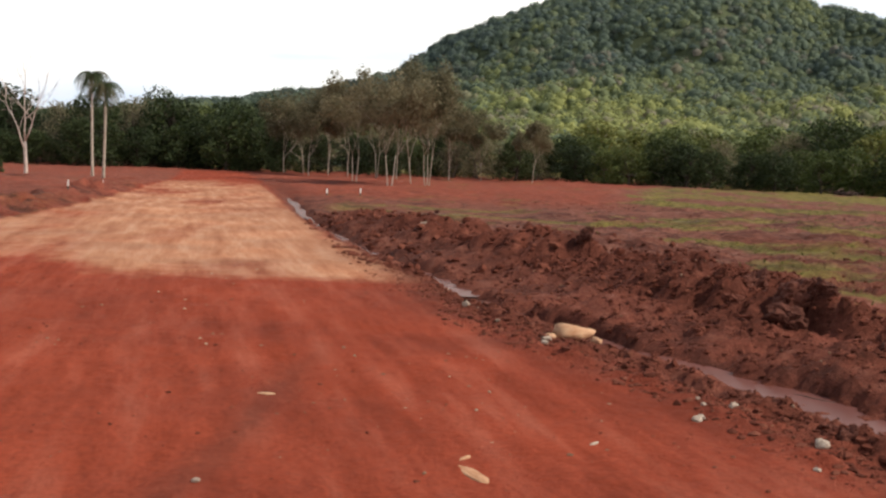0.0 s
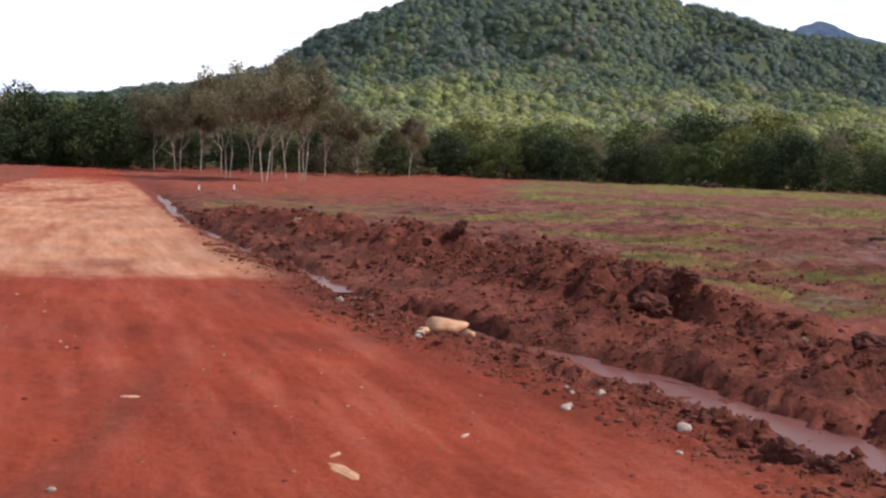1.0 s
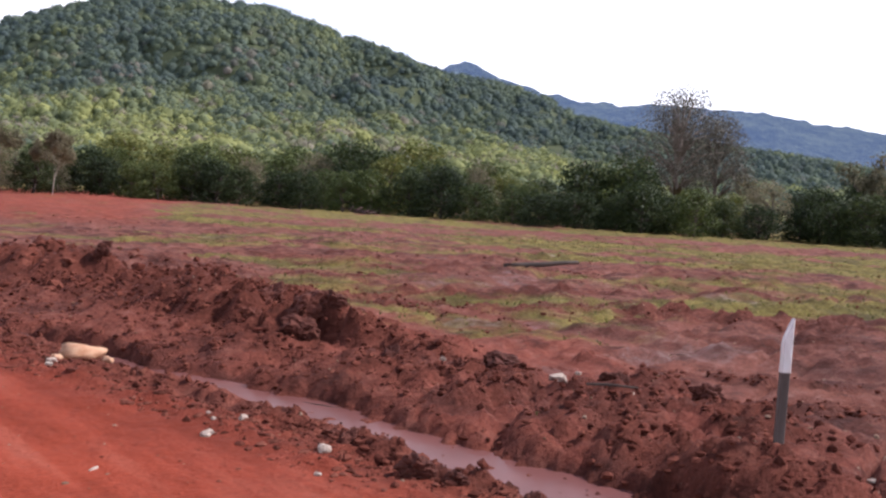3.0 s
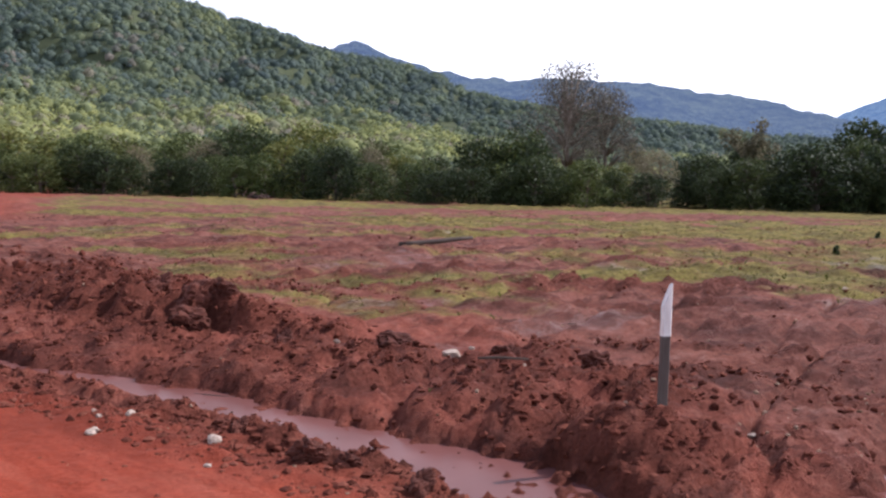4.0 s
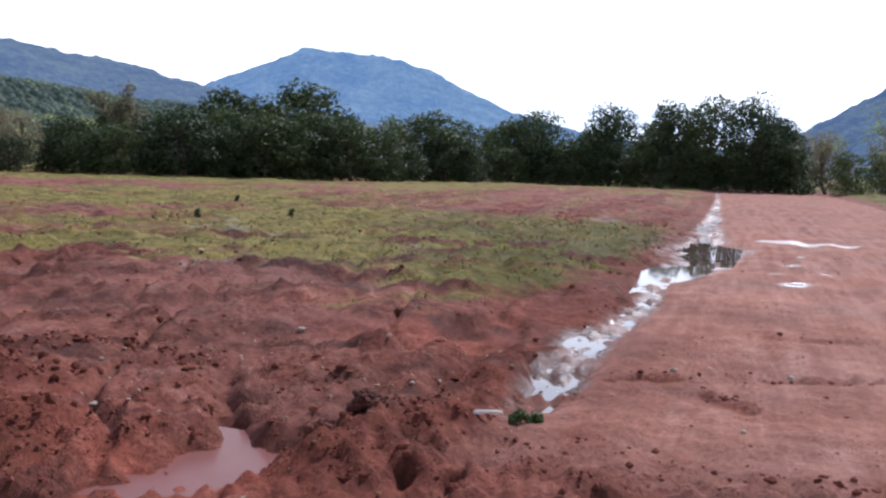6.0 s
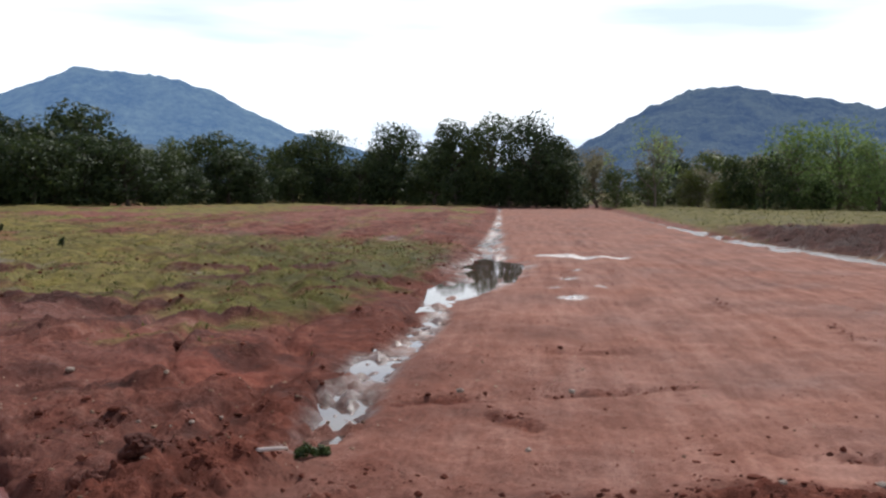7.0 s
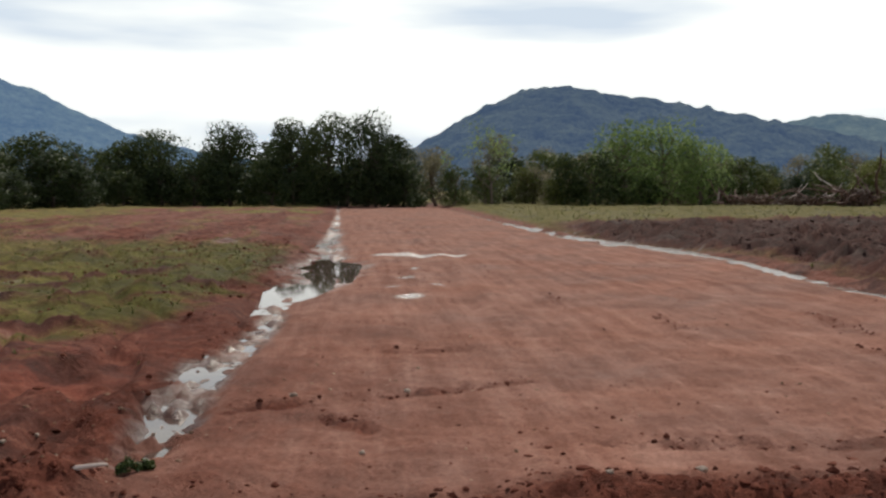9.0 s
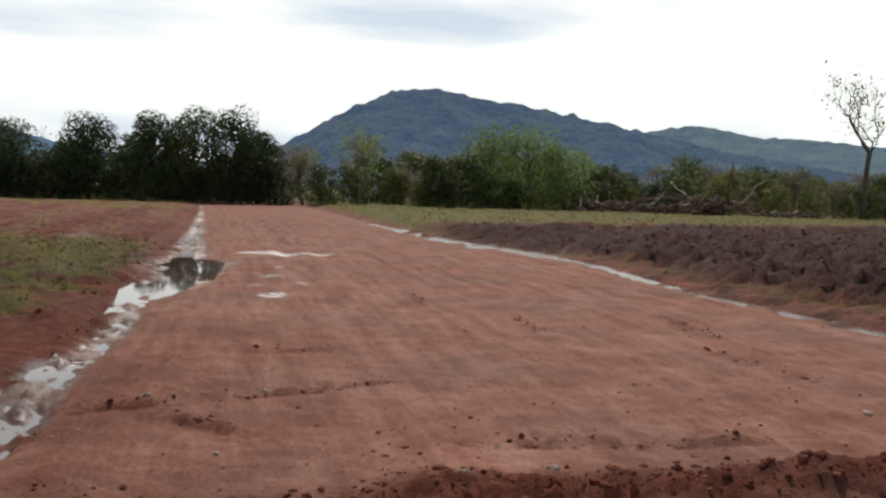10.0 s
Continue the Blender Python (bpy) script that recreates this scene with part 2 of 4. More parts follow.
    red = np.clip(road_a + step(20, 8, r) * step(0.5, -1.0, x - 5 - 0.2 * y) * 0.35 + np.clip(far_bare, 0, 1) * 0.55 + 0.5 * bump(np.hypot(x - 9.3, y - 3.2), 1.4), 0, 1)
    wet = np.exp(-(np.abs(y - gut + 0.1 * wob) / (gut_w * 1.25 + 0.04)) ** 2) * step(5.8, 6.4, x) * (0.75 + 0.5 * lump)
    wet = np.maximum(wet, 0.5 * np.exp(-(np.abs(y - rgut) / 0.28) ** 2) * step(8, 12, x))
    cross = np.exp(-((x - 24.8 - 0.5 * wob) / 0.5) ** 2) * step(3.4, 2.8, y) * step(0.5, 1.1, y) * step(-0.9, -0.4, lump)
    for px, py, half in ((18.8, 1.7, 0.28), (17.6, 1.0, 0.22), (15.6, 1.3, 0.26), (17.0, 1.75, 0.2), (20.5, 1.75, 0.22)):
        cross = cross + np.exp(-((x - px - 0.2 * wob) / 0.32) ** 2) * bump(y - py, half) * step(-0.3, 0.2, lump)
    wet = np.maximum(wet, np.clip(cross, 0, 1))
    wet = np.maximum(wet, 0.75 * soak * step(-0.1, 0.35, lump + 0.4 * fine))
    soaked = np.exp(-((y - gut + 0.7) / 1.1) ** 2) * step(5.4, 6.0, x) * step(15, 8, x) * (0.55 + 0.45 * step(-0.4, 0.4, lump + wob))
    wet = np.maximum(wet, 0.5 * step(0.40, 0.75, fbm(x * 0.45 + 9, y * 0.8, 87, 3)) * (1 - ridge) * step(45, 28, r) * step(4, 7, y) * field)
    raw = np.clip(raw + along * 0.6 * bump(e + 0.2, 0.6) * step(22, 12, y) + 0.75 * ridge, 0, 1)
    raw = np.clip(raw + 0.15 * step(0.0, 0.3, lump) * field * step(12, 7, r), 0, 1)
    raw = np.clip(raw + 0.55 * furrow + 0.5 * soaked, 0, 1)
    raw = np.clip(raw + 0.45 * field * step(12, 7, r) * step(32, 46, az) * step(-0.35, 0.35, lump + 0.6 * wob), 0, 1)
    # soil left of the gutter turns darker past a bearing of 66 degrees
    near_side = (y > gut) * field * step(66, 74, az)
    raw = np.clip(raw + near_side * step(30, 13, r) * (0.85 + 0.15 * step(0.0, 0.35, lump + 0.5 * wob)), 0, 1)
    stripe = fbm(x * 0.06, (y - 0.17 * x) * 1.6, 73, 3)
    raw = np.clip(raw + 0.6 * (y > gut) * step(24, 28, x) * step(75, 60, x) * step(-0.05, 0.3, stripe) * field, 0, 1)
    rough = np.clip(field * step(60, 25, r) + raw, 0, 1) * (1 - 0.8 * press)
    grass = grass * (1 - press) * (1 - 0.75 * ridge)
    grass = np.where(y > gut, grass * (1 - step(1.6, 0.5, y - gut + 0.4 * lump) * step(5, 7, x)), grass)
    grass = np.where((y > gut) & (x > 24), grass * (1 - (0.92 - 0.5 * step(0.0, 0.3, -stripe)) * step(26, 31, x + 2 * wob) * step(64, 54, x) * step(15, 9, y - gut + 2 * wob)), grass)
    # darker, greener turf: beyond the right gutter, and left past a bearing of 60
    dark_turf = np.where(y < rgut, 0.6 * step(6, 14, x), 0.85 * step(60, 72, az) * step(40, 22, r)) * field
    raw = np.clip(raw + 0.45 * road_a * bump(x + 1.15 - 0.06 * (y - 5) + 0.05 * lump, 0.13) * step(3.0, 4.5, y) * step(9, 6.5, y), 0, 1)
    # shaded near sides of the ridges, put into the soil colour
    dark_or_shaded = np.maximum(dark_or_shaded, 0.75 * ridge * step(35, 60, az))
    lane = np.sin(across * 15.0 + 1.1 * wob) * 0.5 + 0.5
    raw = np.clip(raw + 0.38 * road_b * step(13, 19, x) * step(70, 45, x) * step(0.35, 0.9, lane) * step(-0.3, 0.5, fbm(x * 0.16, across * 1.4, 43, 3)), 0, 1)
    # darker ground beyond the belt of trees
    dark_or_shaded = np.maximum(dark_or_shaded, 0.85 * step(97, 108, r) * (1 - road))
    return z, grass, tan, road_b, raw, red, dark_or_shaded, wet, rough, dark_turf


def height(x, y):
    return float(lie(np.array([float(x)]), np.array([float(y)]))[0][0])


# ---- materials ----
class Nodes:
    """A small builder for node materials."""

    def __init__(self, name, rough=0.8, spec=0.3):
        self.mat = bpy.data.materials.new(name)
        self.mat.use_nodes = True
        self.n, self.l = self.mat.node_tree.nodes, self.mat.node_tree.links
        self.bsdf = self.n["Principled BSDF"]
        self.bsdf.inputs["Roughness"].default_value = rough
        self.bsdf.inputs["Specular IOR Level"].default_value = spec
        self.tex = self.n.new("ShaderNodeTexCoord")

    def noise(self, scale, detail=4.0, rough=0.55, stretch=None, turn=0.0):
        node = self.n.new("ShaderNodeTexNoise")
        node.inputs["Scale"].default_value = scale
        node.inputs["Detail"].default_value = detail
        node.inputs["Roughness"].default_value = rough
        source = self.tex.outputs["Object"]
        if stretch:
            m = self.n.new("ShaderNodeMapping")
            m.vector_type = "TEXTURE"
            m.inputs["Rotation"].default_value = (0, 0, turn)
            m.inputs["Scale"].default_value = stretch
            self.l.new(source, m.inputs[0])
            source = m.outputs[0]
        self.l.new(source, node.inputs["Vector"])
        return node.outputs["Fac"]

    def attr(self, name):
        node = self.n.new("ShaderNodeAttribute")
        node.attribute_name = name
        return node.outputs["Fac"]

    def ramp(self, fac, *stops):
        node = self.n.new("ShaderNodeValToRGB")
        els = node.color_ramp.elements
        while len(els) < len(stops):
            els.new(0.5)
        for el, (pos, col) in zip(els, stops):
            el.position, el.color = pos, (*col, 1) if len(col) == 3 else col
        self.l.new(fac, node.inputs[0])
        return node.outputs["Color"]

    def math(self, op, a, b):
        node = self.n.new("ShaderNodeMath")
        node.operation = op
        for i, v in enumerate((a, b)):
            if isinstance(v, (int, float)):
                node.inputs[i].default_value = v
            else:
                self.l.new(v, node.inputs[i])
        return node.outputs[0]

    def clampstep(self, v, lo, hi):
        node = self.n.new("ShaderNodeMapRange")
        node.inputs["From Min"].default_value, node.inputs["From Max"].default_value = lo, hi
        self.l.new(v, node.inputs["Value"])
        return node.outputs[0]

    def mix(self, fac, a, b, blend="MIX"):
        node = self.n.new("ShaderNodeMix")
        node.data_type, node.blend_type = "RGBA", blend
        for i, v in ((0, fac), (6, a), (7, b)):
            if isinstance(v, (int, float)):
                node.inputs[i].default_value = v
            elif isinstance(v, tuple):
                node.inputs[i].default_value = (*v, 1)
            else:
                self.l.new(v, node.inputs[i])
        return node.outputs[2]

    def bump(self, fac, strength, distance):
        node = self.n.new("ShaderNodeBump")
        node.inputs["Strength"].default_value, node.inputs["Distance"].default_value = strength, distance
        self.l.new(fac, node.inputs["Height"])
        self.l.new(node.outputs[0], self.bsdf.inputs["Normal"])

    def done(self, color, rough=None):
        self.l.new(color, self.bsdf.inputs["Base Color"])
        if rough is not None:
            self.l.new(rough, self.bsdf.inputs["Roughness"])
        return self.mat


def soil_material():
    k = Nodes("wet_red_soil", 0.85, 0.08)
    n1, n2, n3 = k.noise(0.5, 5), k.noise(3.5, 8, 0.7), k.noise(24, 5, 0.75)
    streak_a = k.noise(1.6, 5, 0.6, (0.45, 4.0, 1.0), radians(13.6))
    streak_b = k.noise(1.6, 5, 0.6, (4.0, 0.30, 1.0), radians(8.3))
    streak_b = k.math("ADD", k.math("MULTIPLY", streak_b, 0.5), k.math("MULTIPLY", k.noise(1.3, 8, 0.68), 0.5))
    mud = k.ramp(n2, (0.28, (0.080, 0.037, 0.027)), (0.52, (0.190, 0.076, 0.056)), (0.75, (0.26, 0.15, 0.12)))
    clay = k.ramp(streak_a, (0.3, (0.20, 0.036, 0.017)), (0.52, (0.275, 0.054, 0.028)), (0.75, (0.35, 0.10, 0.062)))
    mud = k.mix(k.attr("red"), mud, clay)
    dark_mud = k.clampstep(k.noise(0.9, 6, 0.68), 0.50, 0.62)
    mud = k.mix(k.math("MULTIPLY", k.math("MULTIPLY", dark_mud, k.attr("rough")), 0.85), mud, (0.062, 0.027, 0.022))
    side = k.ramp(streak_b, (0.36, (0.175, 0.076, 0.053)), (0.5, (0.262, 0.126, 0.094)), (0.64, (0.345, 0.185, 0.143)))
    side = k.mix(k.math("MULTIPLY", k.clampstep(k.noise(1.1, 6, 0.7), 0.42, 0.70), 0.6), side, (0.175, 0.074, 0.050))
    side = k.mix(k.math("MULTIPLY", k.clampstep(k.noise(5.0, 6, 0.75, (2.2, 0.8, 1.0), radians(8.3)), 0.57, 0.66), 0.4), side, (0.115, 0.045, 0.032))
    base = k.mix(k.attr("side"), mud, side)
    pale = k.ramp(streak_a, (0.25, (0.31, 0.115, 0.06)), (0.5, (0.45, 0.215, 0.125)), (0.75, (0.55, 0.32, 0.21)))
    tan_edge = k.clampstep(k.math("ADD", k.attr("tan"), k.math("MULTIPLY", k.math("SUBTRACT", n2, 0.5), 0.7)), 0.3, 0.75)
    base = k.mix(tan_edge, base, pale)
    raw = k.ramp(n2, (0.32, (0.066, 0.022, 0.015)), (0.55, (0.136, 0.043, 0.028)), (0.78, (0.23, 0.09, 0.062)))
    base = k.mix(k.attr("raw"), base, raw)
    # dark earth; on the field ridges this colour stands for shade
    earth = k.ramp(n2, (0.3, (0.035, 0.018, 0.016)), (0.6, (0.075, 0.038, 0.032)), (0.8, (0.14, 0.09, 0.08)))
    base = k.mix(k.attr("dark_or_shaded"), base, earth)
    turf = k.ramp(n2, (0.3, (0.080, 0.066, 0.022)), (0.5, (0.160, 0.142, 0.036)), (0.72, (0.25, 0.205, 0.075)))
    turf = k.mix(k.math("MULTIPLY", dark_mud, 0.6), turf, (0.06, 0.048, 0.022))
    turf = k.mix(k.math("MULTIPLY", k.attr("dark_turf"), 0.8), turf, k.ramp(n2, (0.3, (0.028, 0.036, 0.009)), (0.7, (0.088, 0.098, 0.021))))
    turf_edge = k.clampstep(k.math("ADD", k.attr("grass"), k.math("MULTIPLY", k.math("SUBTRACT", n3, 0.5), 1.3)), 0.32, 1.05)
    base = k.mix(k.math("MULTIPLY", turf_edge, 0.95), base, turf)
    base = k.mix(0.55, base, k.ramp(n1, (0.3, (0.34, 0.33, 0.35)), (0.7, (0.68, 0.66, 0.64))), "OVERLAY")
    damp = k.clampstep(k.math("ADD", k.attr("wet"), k.math("MULTIPLY", k.math("SUBTRACT", n2, 0.5), 0.9)), 0.35, 0.8)
    base = k.mix(k.math("MULTIPLY", damp, 0.68), base, (0.085, 0.048, 0.042))
    k.l.new(k.math("ADD", k.math("MULTIPLY", damp, 0.35), 0.06), k.bsdf.inputs["Specular IOR Level"])
    base = k.mix(k.math("ADD", 0.28, k.math("MULTIPLY", k.attr("rough"), 0.22)), base, k.ramp(n3, (0.34, (0.22, 0.22, 0.22)), (0.66, (0.76, 0.76, 0.76))), "OVERLAY")
    lumps = k.math("MULTIPLY", k.math("ADD", k.math("MULTIPLY", n2, 1.4), k.math("MULTIPLY", n3, 0.45)), k.math("ADD", k.math("MULTIPLY", k.attr("rough"), 0.6), 0.5))
    k.bump(lumps, 0.9, 0.055)
    dry = k.clampstep(k.math("ADD", n1, k.math("MULTIPLY", n2, 0.6)), -0.5, 0.95)
    return k.done(base, k.math("SUBTRACT", dry, k.math("MULTIPLY", damp, 0.62)))


def water_material(name, color, rough):
    k = Nodes(name, rough, 0.09 if "ditch" in name else 0.7)
    k.bsdf.inputs["IOR"].default_value = 1.33
    n = k.noise(1.4, 3)
    k.bump(k.noise(3.0, 2), 0.02, 0.02)
    return k.done(k.ramp(n, (0.3, color), (0.7, tuple(min(1, c * 1.25) for c in color))))


def leaf_material(name, dark, mid, light, transl=0.25):
    k = Nodes(name, 0.6, 0.2)
    geo = k.n.new("ShaderNodeNewGeometry")
    info = k.n.new("ShaderNodeObjectInfo")
    v = k.math("ADD", k.math("MULTIPLY", geo.outputs["Random Per Island"], 0.6), k.math("MULTIPLY", info.outputs["Random"], 0.4))
    col = k.ramp(v, (0.08, dark), (0.5, mid), (0.95, light))
    mix = k.n.new("ShaderNodeMixShader")
    mix.inputs[0].default_value = transl
    tr = k.n.new("ShaderNodeBsdfTranslucent")
    k.l.new(col, tr.inputs["Color"])
    out = k.n["Material Output"]
    k.l.new(k.bsdf.outputs[0], mix.inputs[1])
    k.l.new(tr.outputs[0], mix.inputs[2])
    k.l.new(mix.outputs[0], out.inputs["Surface"])
    return k.done(col)


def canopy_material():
    """Forest crowns far off: each crown has its own tone, the low tones blued for haze, some are drab and half bare."""
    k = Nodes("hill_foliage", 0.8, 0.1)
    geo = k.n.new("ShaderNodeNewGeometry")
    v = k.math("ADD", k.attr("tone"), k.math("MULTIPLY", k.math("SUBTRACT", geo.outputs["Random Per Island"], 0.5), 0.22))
    # low end of the ramp is leaf colour with haze mixed in
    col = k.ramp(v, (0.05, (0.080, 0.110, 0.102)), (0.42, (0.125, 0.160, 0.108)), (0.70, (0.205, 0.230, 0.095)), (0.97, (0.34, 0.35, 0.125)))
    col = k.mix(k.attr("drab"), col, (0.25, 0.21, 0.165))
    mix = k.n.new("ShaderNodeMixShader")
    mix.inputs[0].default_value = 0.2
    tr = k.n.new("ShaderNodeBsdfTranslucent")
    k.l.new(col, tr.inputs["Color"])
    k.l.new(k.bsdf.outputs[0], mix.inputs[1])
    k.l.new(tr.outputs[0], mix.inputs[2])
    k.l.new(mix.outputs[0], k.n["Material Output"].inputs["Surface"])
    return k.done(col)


def plain_material(name, dark, light, scale=6.0, rough=0.8, bump_d=0.01, stretch=None):
    k = Nodes(name, rough, 0.25)
    n = k.noise(scale, 5, 0.6, stretch)
    info = k.n.new("ShaderNodeObjectInfo")
    v = k.math("ADD", k.math("MULTIPLY", n, 0.75), k.math("MULTIPLY", info.outputs["Random"], 0.25))
    k.bump(n, 0.5, bump_d)
    return k.done(k.ramp(v, (0.3, dark), (0.7, light)))


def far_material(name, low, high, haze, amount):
    """Forested mountain seen through a long way of air; the haze is put in as a bluish glow."""
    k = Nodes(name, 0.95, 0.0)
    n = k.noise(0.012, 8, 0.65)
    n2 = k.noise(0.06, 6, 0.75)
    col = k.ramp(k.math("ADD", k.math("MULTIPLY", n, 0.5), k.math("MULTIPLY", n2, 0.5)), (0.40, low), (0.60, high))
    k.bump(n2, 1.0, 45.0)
    # haze is added as emission over the whole slope
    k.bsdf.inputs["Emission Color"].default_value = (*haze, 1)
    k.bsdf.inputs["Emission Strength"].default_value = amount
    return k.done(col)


SOIL = soil_material()
DITCH_WATER = water_material("muddy_ditch_water", (0.150, 0.062, 0.054), 0.25)
FILM_WATER = water_material("shallow_silty_water", (0.12, 0.08, 0.068), 0.22)
GUT_WATER = water_material("puddle_water", (0.085, 0.055, 0.045), 0.03)
BARK = plain_material("grey_bark", (0.10, 0.075, 0.055), (0.24, 0.19, 0.15), 5.0)
PALE_BARK = plain_material("pale_bark", (0.30, 0.24, 0.19), (0.62, 0.54, 0.46), 3.0)
PINK_BARK = plain_material("weathered_bare_bark", (0.36, 0.27, 0.23), (0.66, 0.56, 0.50), 3.0)
DARK_BARK = plain_material("dark_bark", (0.035, 0.026, 0.022), (0.10, 0.075, 0.06), 5.0)
DEAD_WOOD = plain_material("dead_wood", (0.07, 0.035, 0.028), (0.24, 0.15, 0.12), 6.0)
LEAF_DARK = leaf_material("dark_foliage", (0.018, 0.028, 0.013), (0.038, 0.056, 0.020), (0.080, 0.098, 0.030), 0.3)
LEAF_GREEN = leaf_material("green_foliage", (0.026, 0.044, 0.014), (0.068, 0.094, 0.026), (0.15, 0.165, 0.045))
LEAF_YELLOW = leaf_material("yellow_green_foliage", (0.055, 0.068, 0.018), (0.135, 0.15, 0.036), (0.25, 0.24, 0.07))
LEAF_DRAB = leaf_material("drab_brown_foliage", (0.075, 0.070, 0.038), (0.175, 0.155, 0.09), (0.30, 0.26, 0.16), 0.45)
LEAF_LIGHT = leaf_material("fresh_foliage", (0.08, 0.125, 0.038), (0.18, 0.245, 0.078), (0.30, 0.37, 0.13), 0.5)
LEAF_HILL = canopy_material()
LEAF_GREY = leaf_material("grey_twiggy_foliage", (0.085, 0.078, 0.058), (0.155, 0.142, 0.108), (0.24, 0.22, 0.165))
GRASS = leaf_material("short_grass", (0.06, 0.066, 0.018), (0.125, 0.132, 0.030), (0.23, 0.215, 0.058))


# ---- mesh helpers ----
class Soup:
    """Collects vertices and faces for one mesh."""

    def __init__(self):
        self.v, self.f, self.count = [], [], 0

    def add(self, verts, faces):
        self.v.append(np.asarray(verts, float))
        self.f.extend((np.asarray(faces) + self.count).tolist())
        self.count += len(verts)

    def mesh(self, name, material, smooth=False):
        me = bpy.data.meshes.new(name)
        me.from_pydata(np.concatenate(self.v).tolist(), [], self.f)
        me.materials.append(material)
        if smooth:
            me.polygons.foreach_set("use_smooth", [True] * len(me.polygons))
        me.update()
        return me


def part(name, soup, material, parent=None, label="", smooth=False):
    ob = new(name, soup.mesh(name, material, smooth))
    if parent is not None:
        ob.parent = parent
    if label:
        ob["label"] = label
    return ob


def tube(soup, pts, radii, sides=6):
    """A tapered limb through pts."""
    pts = [Vector(p) for p in pts]
    verts, faces = [], []
    for i, p in enumerate(pts):
        d = (pts[min(i + 1, len(pts) - 1)] - pts[max(i - 1, 0)]).normalized()
        a = d.cross(Vector((0.3, 1, 0.2))).normalized()
        b = d.cross(a)
        for k in range(sides):
            t = 2 * math.pi * k / sides
            verts.append(p + (a * math.cos(t) + b * math.sin(t)) * radii[i])
    for i in range(len(pts) - 1):
        for k in range(sides):
            q = (k + 1) % sides
            faces.append((i * sides + k, i * sides + q, (i + 1) * sides + q, (i + 1) * sides + k))
    n = len(verts)
    verts += [pts[0], pts[-1]]
    base = (len(pts) - 1) * sides
    tri = [(n, (k + 1) % sides, k) for k in range(sides)] + [(n + 1, base + k, base + (k + 1) % sides) for k in range(sides)]
    soup.v.append(np.array([tuple(v) for v in verts]))
    soup.f.extend([tuple(i + soup.count for i in f) for f in faces + tri])
    soup.count += len(verts)


def leaves(soup, centre, radius, count, size, r, flat=0.8, shell=0.55):
    """Leaf sprays scattered over a lobe of a crown."""
    d = r.normal(size=(count, 3))
    d /= np.linalg.norm(d, axis=1)[:, None]
    rad = shell + (1 - shell) * r.random(count) ** 0.6
    rad = rad * (1 + 0.22 * (r.random(count) - 0.5))
    p = np.asarray(centre) + d * rad[:, None] * np.array([radius, radius, radius * flat])
    nrm = d + r.normal(size=(count, 3)) * 0.55
    nrm /= np.linalg.norm(nrm, axis=1)[:, None]
    a = np.cross(nrm, r.normal(size=(count, 3)))
    a /= np.linalg.norm(a, axis=1)[:, None]
    b = np.cross(nrm, a)
    s = size * (0.55 + 0.9 * r.random(count))[:, None]
    quad = np.stack([p - a * s, p + b * s * 0.55, p + a * s + nrm * s * 0.15, p - b * s * 0.55], 1).reshape(-1, 3)
    soup.add(quad, np.arange(count * 4).reshape(-1, 4))


def limb(r, start, direction, length, bend=0.25, steps=4, lift=0.1):
    pts, p, d = [Vector(start)], Vector(start), Vector(direction).normalized()
    for _ in range(steps):
        d = (d + Vector(r.normal(size=3)) * bend * 0.5 + Vector((0, 0, lift))).normalized()
        p = p + d * (length / steps)
        pts.append(p.copy())
    return pts


def leafy_tree(name, seed, tall, spread, leaf, bark, label, base=0.25, lobes=16, sprays=110, size=0.16, group=""):
    """A tree: a tapered trunk that forks into limbs, and a crown of many leaf sprays in uneven lobes."""
    r = np.random.default_rng(seed)
    root = tagged(new(name), label, "tree", group)
    wood, crown = Soup(), Soup()
    trunk = limb(r, (0, 0, -0.3), (r.normal() * 0.06, r.normal() * 0.06, 1), tall * 0.62 + 0.3, 0.12, 5, 0.1)
    girth = tall * 0.022
    tube(wood, trunk, [girth * k for k in (1.5, 1.0, 0.85, 0.7, 0.55, 0.35)], 8)
    for k in range(lobes):
        u = base + (1 - base) * (k + 0.5) / lobes
        ang = k * 2.4 + r.normal() * 0.5
        wide = spread * (math.sin(math.pi * min(1, 0.22 + 0.72 * u)) ** 0.7) * (0.45 + 0.5 * r.random())
        c = Vector((math.cos(ang) * wide, math.sin(ang) * wide, tall * u * 0.88))
        start = trunk[min(5, 1 + int(u * 4.2))]
        mid = start.lerp(c, 0.55) + Vector((0, 0, 0.05 * tall))
        tube(wood, [start, mid, c], [girth * 0.45, girth * 0.3, girth * 0.1], 5)
        leaves(crown, c, spread * (0.33 + 0.22 * r.random()), sprays, size, r)
    part("trunk", wood, bark, root, "", True)
    part("crown", crown, leaf, root)
    return root


def bare_branches(soup, r, start, direction, length, girth, depth, spread=0.7, lift=0.12):
    pts = limb(r, start, direction, length, 0.35, 4, lift)
    tube(soup, pts, [girth * (1 - 0.16 * i) for i in range(5)], 5 if depth > 1 else 4)
    if depth == 0:
        return [pts[-1]]
    tips = []
    for k in range(3 if depth > 1 else 4):
        i = (2, 3, 4, 4)[k]
        d = (pts[i] - pts[i - 1]).normalized() + Vector(r.normal(size=3)) * spread
        d.z = max(d.z, -0.1)
        tips += bare_branches(soup, r, pts[i], d, length * (0.5 + 0.25 * r.random()), girth * 0.5, depth - 1, spread, lift)
    return tips


